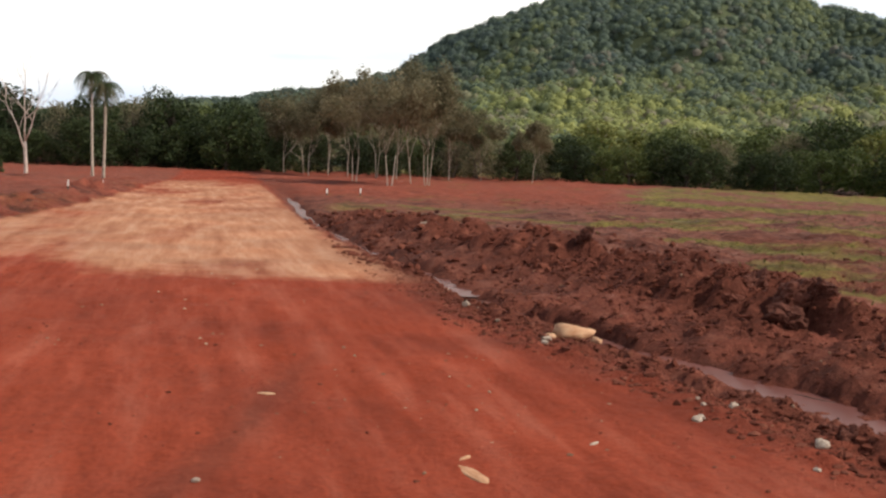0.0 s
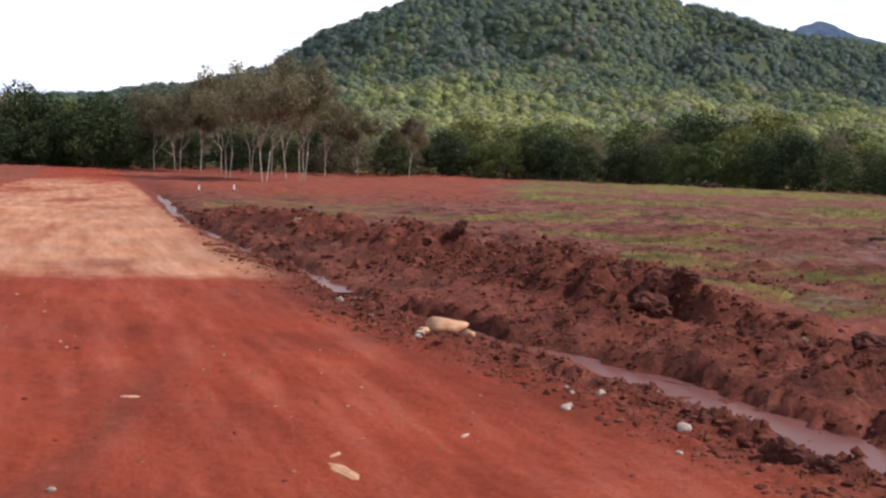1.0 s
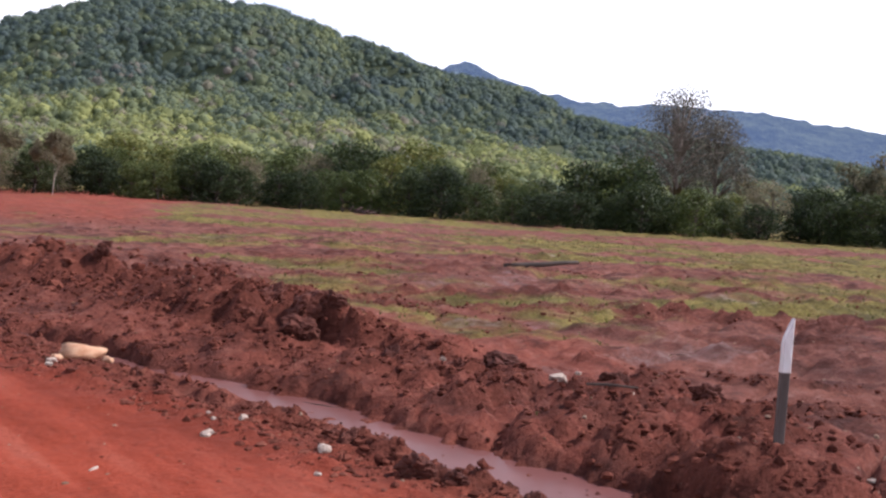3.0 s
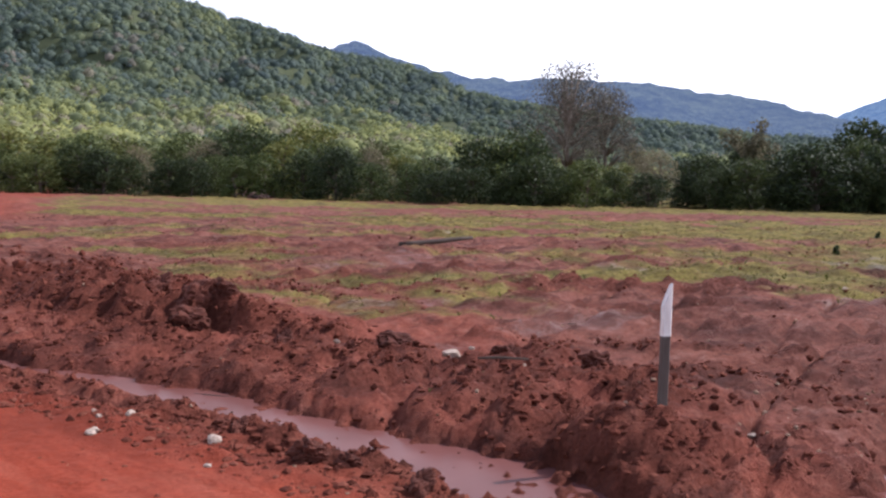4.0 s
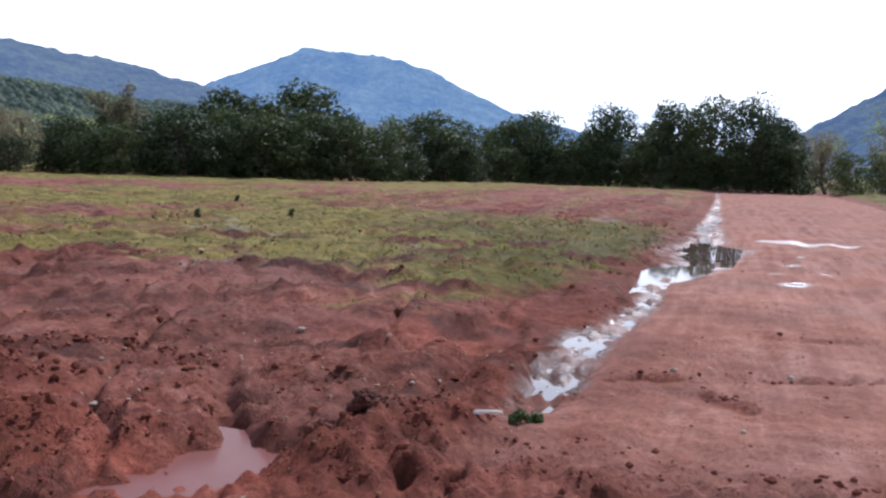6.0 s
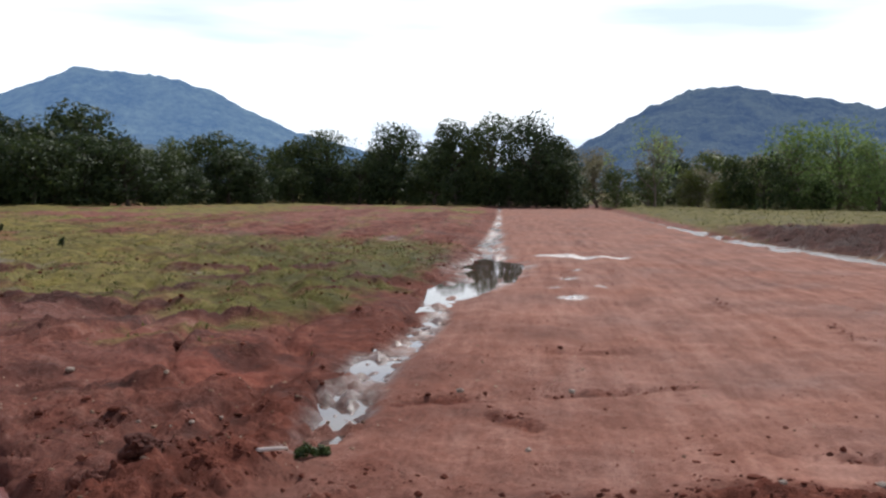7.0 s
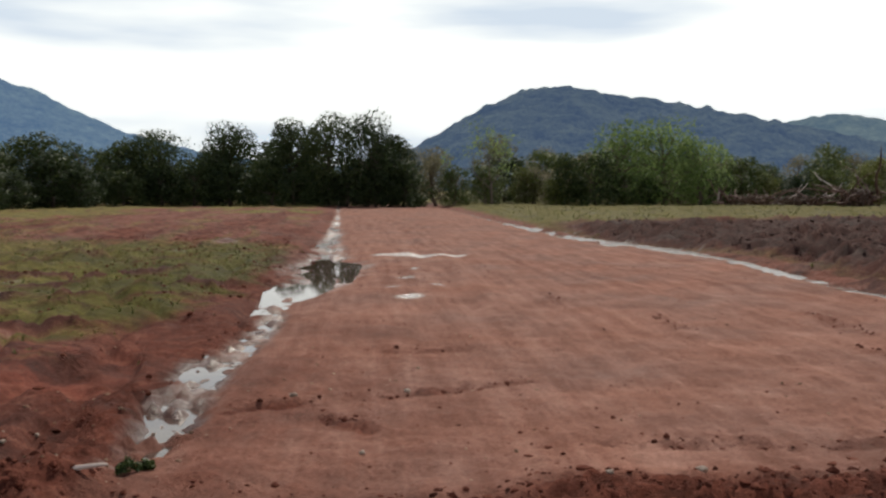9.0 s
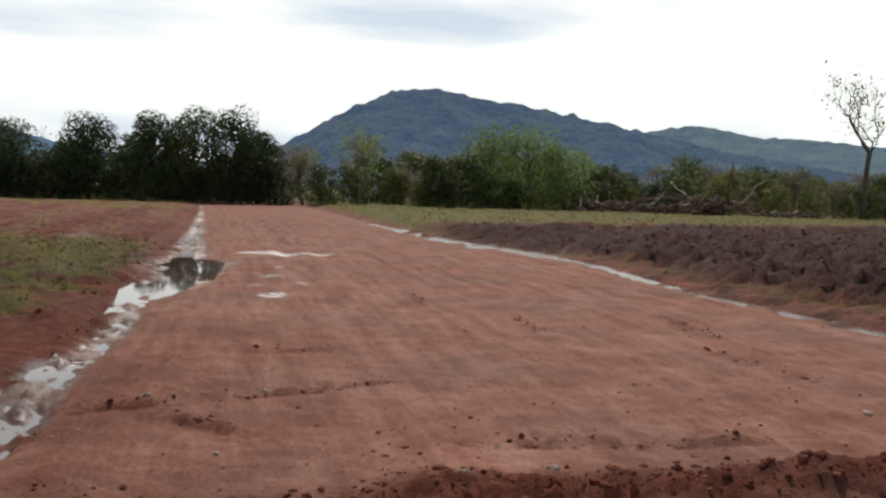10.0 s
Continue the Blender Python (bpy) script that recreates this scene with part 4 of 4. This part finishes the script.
# slender pale-trunked trees in front of the wood
PALE_LABEL = "slender pale-trunked tree with a thin drab crown"
SLENDER = ((-3.0, 58.6, 6.4, 2), (-0.9, 60.5, 6.5, 3), (-5.4, 62.8, 6.3, 2), (-1.9, 62.5, 6.4, 1), (-9.1, 82, 6.4, 1), (-11.7, 86, 6.2, 1), (-7.4, 80, 6.6, 1), (-5.0, 78, 6.8, 2), (-13.0, 84, 5.8, 1), (-3.4, 76, 6.6, 1), (0.5, 78, 5.8, 1), (3.0, 80, 5.2, 1), (-10.2, 78, 6.0, 1), (7.0, 80, 4.6, 1))
for k, (x, y, tall, stems) in enumerate(SLENDER):
    place(branchy_tree("slender_tree", 320 + k, tall, PALE_BARK, PALE_LABEL, stems, LEAF_DRAB, 60 if stems == 1 else 48, 0.080, 0.27, 0.13, 0.0062, 4, 0.40), x, y, k)


# ---- palms ----
def palm(tall, seed, label):
    r = np.random.default_rng(seed)
    root = tagged(new("palm_tree"), label, "palm tree", "palms by the road")
    wood = Soup()
    pts = limb(r, (0, 0, -0.3), (0.01, 0.01, 1), tall * 0.88 + 0.3, 0.03, 8, 0.1)
    tube(wood, pts, [0.11, 0.078, 0.07, 0.068, 0.066, 0.066, 0.064, 0.06, 0.055], 8)
    part("trunk", wood, PALE_BARK, root, "smooth pale grey trunk", True)
    top = pts[-1]
    for k in range(20):
        frond = Soup()
        ang, rise = k * 2.4, 1.6 - 2.1 * (k / 20)
        d = Vector((math.cos(ang), math.sin(ang), rise)).normalized()
        spine, p = [top.copy()], top.copy()
        for _ in range(7):
            d = (d + Vector((0, 0, -0.40))).normalized()
            p = p + d * 0.19
            spine.append(p.copy())
        tube(frond, spine, [0.022, 0.02, 0.018, 0.015, 0.012, 0.01, 0.007, 0.004], 4)
        for i in range(1, 8):
            ax = (spine[i] - spine[i - 1]).normalized()
            out = ax.cross(Vector((0, 0, 1))).normalized()
            for s in (-1, 1):
                for h in (0.0, 0.5):
                    a = spine[i - 1].lerp(spine[i], h)
                    tip = a + out * s * (0.42 - 0.03 * i) + ax * 0.16 + Vector((0, 0, -0.20 - 0.1 * r.random()))
                    w = ax * 0.035
                    frond.add([tuple(a - w), tuple(a + w), tuple(tip)], [(0, 1, 2)])
        part("frond", frond, LEAF_DARK if k % 3 else LEAF_DRAB, root)
    return root


place(palm(6.3, 401, "slim palm with a pale trunk and drooping fronds"), -19.1, 56.0, 0.4)
place(palm(5.5, 402, "shorter slim palm with browning fronds"), -17.5, 53.0, 2.0)


# ---- uprooted trees and brushwood ----
BRUSH = leaf_material("dry_reddish_twigs", (0.03, 0.018, 0.014), (0.085, 0.05, 0.038), (0.17, 0.11, 0.08), 0.1)


def brush_pile(seed, length, tall, count, label):
    r = np.random.default_rng(seed)
    root = tagged(new("brush_pile"), label, "brush pile")
    for k in range(count):
        soup = Soup()
        start = Vector(((r.random() - 0.5) * length, (r.random() - 0.5) * 1.6, tall * 0.45 * r.random()))
        d = Vector((r.normal(), r.normal() * 0.5, 0.25 + 0.5 * r.random()))
        pts = limb(r, start, d, (0.6 + 0.9 * r.random()) * tall, 0.5, 5, -0.05)
        g = 0.03 + 0.07 * r.random() ** 2
        tube(soup, pts, [g, g * 0.9, g * 0.75, g * 0.6, g * 0.45, g * 0.2], 6)
        part("branch", soup, DEAD_WOOD if k % 9 else PINK_BARK, root, "", True)
    heap = Soup()
    leaves(heap, (0, 0, tall * 0.15), length * 0.4, 700, 0.10, r, tall / length * 0.9, 0.5)
    tagged(part("tangle", heap, BRUSH, root, "tangle of dry reddish twigs"), kind="stuff")
    return root


place(brush_pile(501, 5.0, 1.3, 26, "pile of uprooted reddish branches and roots on the grass"), *polar(103.2, 92), 1.8, 1.35)
place(brush_pile(502, 4.0, 1.1, 20, "heap of pulled-out roots and trunks"), *polar(105.6, 93), 1.6, 1.4)
place(brush_pile(503, 6.0, 0.8, 22, "low long heap of cut brushwood"), *polar(112.3, 92), 1.4, 1.2)
place(brush_pile(504, 2.4, 1.9, 22, "tall stump with tangled roots among the brushwood"), *polar(108.4, 91), 0.9, 1.6)
place(brush_pile(505, 2.2, 0.4, 9, "small heap of dead branches at the edge of the trees"), *polar(21.6, 74), 0.2)


# ---- the white-topped stake ----
STAKE_DARK = plain_material("weathered_stake_wood", (0.032, 0.025, 0.022), (0.13, 0.105, 0.09), 9.0, 0.85, 0.004, (1.0, 1.0, 6.0))
STAKE_WHITE = plain_material("worn_white_paint", (0.62, 0.58, 0.54), (0.88, 0.86, 0.82), 14.0, 0.7, 0.002, (1.0, 1.0, 3.0))


def prism(soup, outline, z0, z1, top_shift=None):
    """An upright prism over an outline; top_shift gives each corner's own top."""
    n = len(outline)
    low = [(x, y, z0) for x, y in outline]
    high = [(x, y, top_shift[i] if top_shift else z1) for i, (x, y) in enumerate(outline)]
    faces = [tuple(range(n))[::-1], tuple(range(n, 2 * n))] + [(i, (i + 1) % n, n + (i + 1) % n, n + i) for i in range(n)]
    soup.v.append(np.array(low + high))
    soup.f.extend([tuple(i + soup.count for i in f) for f in faces])
    soup.count += 2 * n


def stake(label, tall, w, d, paint, group=""):
    root = tagged(new("marker_stake"), label, "stake", group)
    c = w * 0.12
    outline = [(-w / 2 + c, -d / 2), (w / 2 - c, -d / 2), (w / 2, -d / 2 + c), (w / 2, d / 2 - c), (w / 2 - c, d / 2), (-w / 2 + c, d / 2), (-w / 2, d / 2 - c), (-w / 2, -d / 2 + c)]
    shaft, top = Soup(), Soup()
    prism(shaft, outline, -0.25, tall - paint)
    wider = [(x * 1.03, y * 1.03) for x, y in outline]
    tops = [tall - 0.17 * tall * min(1, max(0, (w / 2 - x) / w)) ** 1.2 for x, y in outline]
    prism(top, wider, tall - paint - 0.002, tall, tops)
    part("shaft", shaft, STAKE_DARK, root, "dark weathered lower part")
    part("painted_top", top, STAKE_WHITE, root, "white-painted bevelled top")
    return root


main_stake = stake("wooden stake with a white-painted slanting top on the ditch bank", 0.83, 0.056, 0.042, 0.32)
main_stake.matrix_basis = pose(4.64, 4.56, height(4.64, 4.56) - 0.02, 0, 0.6, -18)
for x, y in ((-11.2, 30.7), (-12.0, 36.3), (-4.4, 39.2), (-3.2, 40.3)):
    place(stake("small pale survey stake beside the main road", 0.30, 0.05, 0.03, 0.2, "survey stakes"), x, y, 0.3)


# ---- stones and clods ----
def lump_mesh(name, seed, material, sub=2, jag=0.3, flat=0.65):
    r = np.random.default_rng(seed)
    bm = bmesh.new()
    bmesh.ops.create_icosphere(bm, subdivisions=sub, radius=0.5)
    off = Vector(r.random(3) * 50)
    for v in bm.verts:
        n = noise.noise(v.co * 2.4 + off) * jag + noise.noise(v.co * 6.0 + off) * jag * 0.45 + noise.noise(v.co * 14.0 + off) * jag * 0.22 + noise.noise(v.co * 30.0 + off) * jag * 0.1
        v.co = v.co * (1 + n * 1.4)
        v.co.z *= flat
    me = bpy.data.meshes.new(name)
    bm.to_mesh(me)
    bm.free()
    me.materials.append(material)
    if sub == 3:
        me.polygons.foreach_set("use_smooth", [True] * len(me.polygons))
    return me


STONE = plain_material("pale_stone", (0.22, 0.15, 0.11), (0.52, 0.43, 0.35), 7.0, 0.8, 0.01)
ORANGE_STONE = plain_material("orange_sandstone", (0.40, 0.18, 0.09), (0.62, 0.40, 0.25), 4.0, 0.85, 0.02)
CLOD = plain_material("dark_red_clod", (0.050, 0.015, 0.010), (0.155, 0.050, 0.032), 9.0, 0.95, 0.03)


def crumbs_material(name, dark, mid, light):
    k = Nodes(name, 0.95, 0.05)
    geo = k.n.new("ShaderNodeNewGeometry")
    v = k.math("ADD", k.math("MULTIPLY", geo.outputs["Random Per Island"], 0.6), k.math("MULTIPLY", k.noise(14, 4), 0.4))
    return k.done(k.ramp(v, (0.15, dark), (0.5, mid), (0.85, light)))


CRUMBS = crumbs_material("loose_soil_crumbs", (0.055, 0.018, 0.012), (0.125, 0.038, 0.025), (0.19, 0.068, 0.045))
EARTH_CRUMBS = crumbs_material("dark_earth_crumbs", (0.045, 0.024, 0.021), (0.080, 0.044, 0.038), (0.16, 0.10, 0.09))
VERGE_STONES = [(-0.3, 19.68, 0.24), (0.07, 18.41, 0.1), (0.1, 12.94, 0.1), (0.31, 11.27, 0.14), (0.42, 10.86, 0.08), (0.94, 8.79, 0.08), (5.42, 32.58, 0.25), (-1.14, 22.87, 0.13),
                (1.96, 6.59, 0.09), (1.65, 6.22, 0.07), (2.2, 5.68, 0.12), (-1.1, 4.66, 0.05), (1.79, 6.86, 0.05), (1.61, 6.16, 0.08), (1.75, 6.55, 0.06), (0.97, 8.95, 0.1), (2.0, 5.2, 0.05), (0.6, 10.1, 0.06)]
FIELD_STONES = [(4.89, 7.4, 0.18), (5.11, 9.72, 0.07), (5.37, 7.8, 0.08), (4.43, 8.7, 0.12), (4.22, 6.72, 0.05), (8.1, 4.69, 0.08), (5.42, 2.91, 0.05), (5.44, 4.55, 0.08), (4.95, 6.42, 0.06), (13.14, 9.66, 0.11),
                (6.91, 3.04, 0.045), (6.51, 2.83, 0.045), (8.54, 0.65, 0.06), (6.72, 0.74, 0.05), (8.23, 1.47, 0.07), (8.11, -3.86, 0.1), (6.4, -1.19, 0.09), (6.02, -0.65, 0.06), (6.7, 3.3, 0.04), (7.1, 2.9, 0.04)]
stone_meshes = [lump_mesh("stone", 600 + k, STONE, 2, 0.35, 0.7) for k in range(5)]
for group, rows in (("stones beside the road", VERGE_STONES), ("stones on the field", FIELD_STONES)):
    for k, (x, y, s) in enumerate(rows):
        ob = tagged(new("stone", stone_meshes[k % 5]), "pale rounded stone lying half sunk in red soil", "stone", group)
        ob.matrix_basis = Matrix.LocRotScale((x, y, height(x, y) + s * 0.14), Euler((0, 0, k * 1.7)), (s * 0.85, s * 0.7, s * 0.75))
for k, (x, y, s, h) in enumerate(((1.28, 9.55, 0.42, 0.26), (1.05, 9.35, 0.14, 0.1), (1.46, 9.3, 0.12, 0.1))):
    rock = tagged(new("rock", lump_mesh("rock", 620 + k, ORANGE_STONE, 3, 0.25, 0.7)), "pale orange sandstone rock at the road's edge", "rock")
    rock.matrix_basis = Matrix.LocRotScale((x, y, height(x, y) + h * 0.22), Euler((0, 0, 0.3 + k)), (s, s * 0.7, h))
for k, (x, y, s) in enumerate(((-1.1, 6.56, 0.12), (0.17, 5.28, 0.1), (0.2, 4.99, 0.34), (7.93, 6.0, 0.24), (0.9, 5.6, 0.08))):
    slab = tagged(new("flat_stone", lump_mesh("flat_stone", 630 + k, ORANGE_STONE if k < 3 else STONE, 3, 0.2, 0.6)), "flat tan stone pressed into the road", "stone")
    slab.matrix_basis = Matrix.LocRotScale((x, y, height(x, y)), Euler((0, 0, k)), (s, s * 0.3, 0.035))

clod_meshes = [lump_mesh("soil_clod", 640 + k, CLOD, 4, 0.5, 0.7) for k in range(6)]
BIG_CLODS = [(4.55, 7.75, 0.34), (2.55, 5.15, 0.20), (2.42, 5.85, 0.14), (5.1, 6.85, 0.24), (5.6, 6.3, 0.26), (3.55, 10.2, 0.45), (3.35, 9.75, 0.36), (3.75, 10.0, 0.30), (3.45, 11.1, 0.36), (3.0, 12.7, 0.38), (2.55, 14.1, 0.3), (2.2, 15.5, 0.3),
             (1.3, 18.2, 0.34), (2.7, 4.95, 0.13), (2.85, 4.4, 0.17), (2.45, 6.2, 0.12), (9.4, 4.4, 0.14), (5.2, 2.75, 0.2), (5.5, 2.6, 0.22), (4.2, 7.9, 0.16), (3.9, 8.7, 0.2), (3.0, 10.3, 0.22)]
for k, (x, y, s) in enumerate(BIG_CLODS):
    ob = tagged(new("soil_clod", clod_meshes[k % 6]), "crumbly dark red clod of dug-out soil", "clod", "clods of soil")
    ob.matrix_basis = Matrix.LocRotScale((x, y, height(x, y) + s * 0.16), Euler((0.3 * (k % 3), 0.2, k * 2.1)), (s, s * 0.85, s * 0.9))


def log(name, label, x, y, length, girth, turn, material, seed):
    r = np.random.default_rng(seed)
    soup = Soup()
    pts = limb(r, (-length / 2, 0, girth * 0.5), (1, 0, 0.0), length, 0.10, 5, 0.0)
    tube(soup, pts, [girth * k for k in (0.75, 1.0, 0.95, 0.9, 0.8, 0.5)], 8)
    ob = tagged(part(name, soup, material, None, "", True), label, "wood")
    ob.matrix_basis = Matrix.LocRotScale((x, y, height(x, y) + girth * 0.4), Euler((0, 0, turn)), (1, 1, 1))


log("log", "dark wet log lying on the field", 11.4, 18.4, 1.7, 0.06, -0.1, DARK_BARK, 701)
log("stick", "short pale stick beside the gutter", 5.86, 2.08, 0.26, 0.014, -1.1, PINK_BARK, 702)
log("stick", "thin bleached stick in the gully", 5.28, 3.36, 0.12, 0.008, -0.6, PINK_BARK, 703)
log("stick", "thin pale stick on the mud", 7.3, 8.9, 0.3, 0.010, -0.5, DEAD_WOOD, 704)
log("stick", "thin pale stick on the mud", 9.9, 9.3, 0.5, 0.010, -0.7, DEAD_WOOD, 705)
log("stick", "dark twig half sunk in the ditch water", 2.95, 7.55, 0.6, 0.014, -0.9, DARK_BARK, 706)
log("stick", "dark stick lying on the low heap", 4.75, 6.4, 0.4, 0.012, -0.7, DARK_BARK, 707)
for x, y in ((20.3, 15.3), (22.5, 14.1), (27.0, 19.0)):
    place(leafy_tree("weed", int(x * 10), 0.24, 0.06, LEAF_DARK, DARK_BARK, "small dark weed standing in the short grass", 0.2, 6, 14, 0.05), x, y)
for k, (x, y, s) in enumerate(((6.15, 1.95, 0.07), (6.27, 1.88, 0.05))):
    place(leafy_tree("weed", 720 + k, s, s * 0.9, LEAF_GREEN, DARK_BARK, "low green weed growing on the wet bank", 0.1, 9, 60, 0.010), x, y)


# ---- loose soil and grass, too many to count ----
def scatter(name, label, category, count, pick, box, size, seed, material, build):
    """Spreads small pieces over box, more of them where pick is high."""
    r = np.random.default_rng(seed)
    x = box[0] + (box[1] - box[0]) * r.random(count * 12)
    y = box[2] + (box[3] - box[2]) * r.random(count * 12)
    fields = lie(x, y)
    keep = np.flatnonzero(r.random(len(x)) < pick(x, y, fields))[:count]
    x, y, z = x[keep], y[keep], fields[0][keep]
    s = size[0] + (size[1] - size[0]) * r.random(len(x)) ** 3
    verts, faces = build(r, len(x))
    n = verts.shape[1]
    t = r.random(len(x)) * 6.28
    c, q = np.cos(t)[:, None], np.sin(t)[:, None]
    vx = (verts[:, :, 0] * c - verts[:, :, 1] * q) * s[:, None] + x[:, None]
    vy = (verts[:, :, 0] * q + verts[:, :, 1] * c) * s[:, None] + y[:, None]
    vz = verts[:, :, 2] * s[:, None] + z[:, None]
    soup = Soup()
    allf = (np.asarray(faces)[None] + (np.arange(len(x)) * n)[:, None, None]).reshape(-1, len(faces[0]))
    soup.add(np.stack([vx, vy, vz], -1).reshape(-1, 3), allf)
    return tagged(part(name, soup, material), label, category, kind="stuff")


def ico(sub):
    bm = bmesh.new()
    bmesh.ops.create_icosphere(bm, subdivisions=sub, radius=1.0)
    v = np.array([p.co[:] for p in bm.verts])
    f = [tuple(p.index for p in q.verts) for q in bm.faces]
    bm.free()
    return v, f


ICO_V, ICO_F = ico(1)


def crumbs(r, n):
    v = ICO_V[None] * (0.62 + 0.7 * r.random((n, len(ICO_V), 1)))
    v = v * np.stack([0.8 + 0.5 * r.random(n), 0.7 + 0.5 * r.random(n), 0.5 + 0.4 * r.random(n)], 1)[:, None, :]
    v[:, :, 2] -= 0.12
    return v, ICO_F


def tufts(r, n):
    """Five narrow blades a tuft."""
    out = np.zeros((n, 15, 3))
    for b in range(5):
        a = r.random(n) * 6.28
        lean = 0.25 + 0.75 * r.random(n)
        h = 0.5 + 0.6 * r.random(n)
        out[:, b * 3, 0], out[:, b * 3, 1] = -0.12 * np.sin(a), 0.12 * np.cos(a)
        out[:, b * 3 + 1, 0], out[:, b * 3 + 1, 1] = 0.12 * np.sin(a), -0.12 * np.cos(a)
        out[:, b * 3 + 2] = np.stack([np.cos(a) * lean, np.sin(a) * lean, h], 1)
    return out, [(3 * b, 3 * b + 1, 3 * b + 2) for b in range(5)]


def heap_pick(x, y, f):
    return np.where((y > 3.2) & (f[4] > 0.25) & (f[0] > -0.12) & (x < 8), f[4], 0)


scatter("soil_crumbs", "crumbs and small clods of dark red soil on the dug-out heaps", "soil", 11000, heap_pick, (0, 7, 3.2, 15), (0.008, 0.042), 801, CRUMBS, crumbs)
scatter("soil_crumbs", "clods of soil on the farther part of the heap", "soil", 1500, heap_pick, (-4, 4.5, 14, 28), (0.02, 0.10), 802, CRUMBS, crumbs)
scatter("soil_crumbs", "loose crumbs of earth pushed across the side road's mouth", "soil", 1500, lambda x, y, f: np.where((y < 3.0) & (x > 4.6), f[4] * (f[6] < 0.3) * (x < np.where(y < 0.2, 7.0, 6.1)), 0), (4.6, 9, -9, 3.0), (0.008, 0.038), 803, CRUMBS, crumbs)
scatter("soil_crumbs", "clods of dark ploughed earth", "soil", 6000, lambda x, y, f: f[6] * (y < -3.5), (10, 45, -26, -3), (0.02, 0.075), 804, EARTH_CRUMBS, crumbs)
scatter("soil_crumbs", "crumbs of soil along the road's edge", "soil", 2600, lambda x, y, f: 0.9 * bump(x - edge_a(y) + 0.05, 0.42) * (f[0] > -0.1), (-1.5, 4.2, 4.2, 19), (0.007, 0.030), 805, CRUMBS, crumbs)
scatter("soil_crumbs", "scattered lumps of mud over the field", "soil", 9000, lambda x, y, f: (0.25 + 2.0 * f[4]) * (1 - np.maximum(f[3], f[5] * 0.5)) * (x > edge_a(y) + 1.5) * (f[0] > -0.1) * np.clip(0.25 + fbm(x * 0.5, y * 0.9, 77, 3), 0, 1), (3, 32, 2.5, 40), (0.008, 0.040), 806, CRUMBS, crumbs)
scatter("soil_crumbs", "specks of loose soil on the roads", "soil", 2200, lambda x, y, f: np.clip(0.12 + 0.5 * fbm(x * 0.7, y * 0.7, 79, 3), 0, 1) * (f[3] + f[5] > 0.8), (-6, 22, -7, 14), (0.004, 0.020), 807, CRUMBS, crumbs)
scatter("grass_tufts", "short yellow-green grass tufts on the wet field", "grass", 26000, lambda x, y, f: np.where((y > 3) & (x > 2), f[1] ** 1.5, 0), (3, 48, 2.5, 48), (0.02, 0.08), 811, GRASS, tufts)
scatter("grass_tufts", "short grass beyond the ploughed strip", "grass", 9000, lambda x, y, f: np.where(y < np.interp(x, RGUT_X, RGUT_Y), f[1], 0), (18, 95, -48, 8), (0.04, 0.15), 812, GRASS, tufts)
scatter("soil_crumbs", "crumbs along small rills across the side road", "soil", 900, lambda x, y, f: rills(x - 0.12, y, 0.11), (5.5, 16, -5, 2.4), (0.006, 0.026), 808, CRUMBS, crumbs)
GRAVEL = crumbs_material("pale_gravel", (0.12, 0.065, 0.042), (0.25, 0.155, 0.105), (0.44, 0.33, 0.24))
scatter("gravel", "small pale pebbles strewn over the roads and banks", "gravel", 1500, lambda x, y, f: np.clip(0.2 + 0.6 * fbm(x * 0.9, y * 0.9, 83, 3), 0, 1) * (f[0] > -0.05) * (f[1] < 0.4), (-4, 14, -5, 14), (0.005, 0.020), 813, GRAVEL, crumbs)
scatter("gravel", "pale bits of broken root and stone on the bank", "gravel", 160, lambda x, y, f: 1.0 * (f[0] > -0.05), (4.8, 8.0, 2.2, 5.5), (0.008, 0.028), 814, GRAVEL, crumbs)
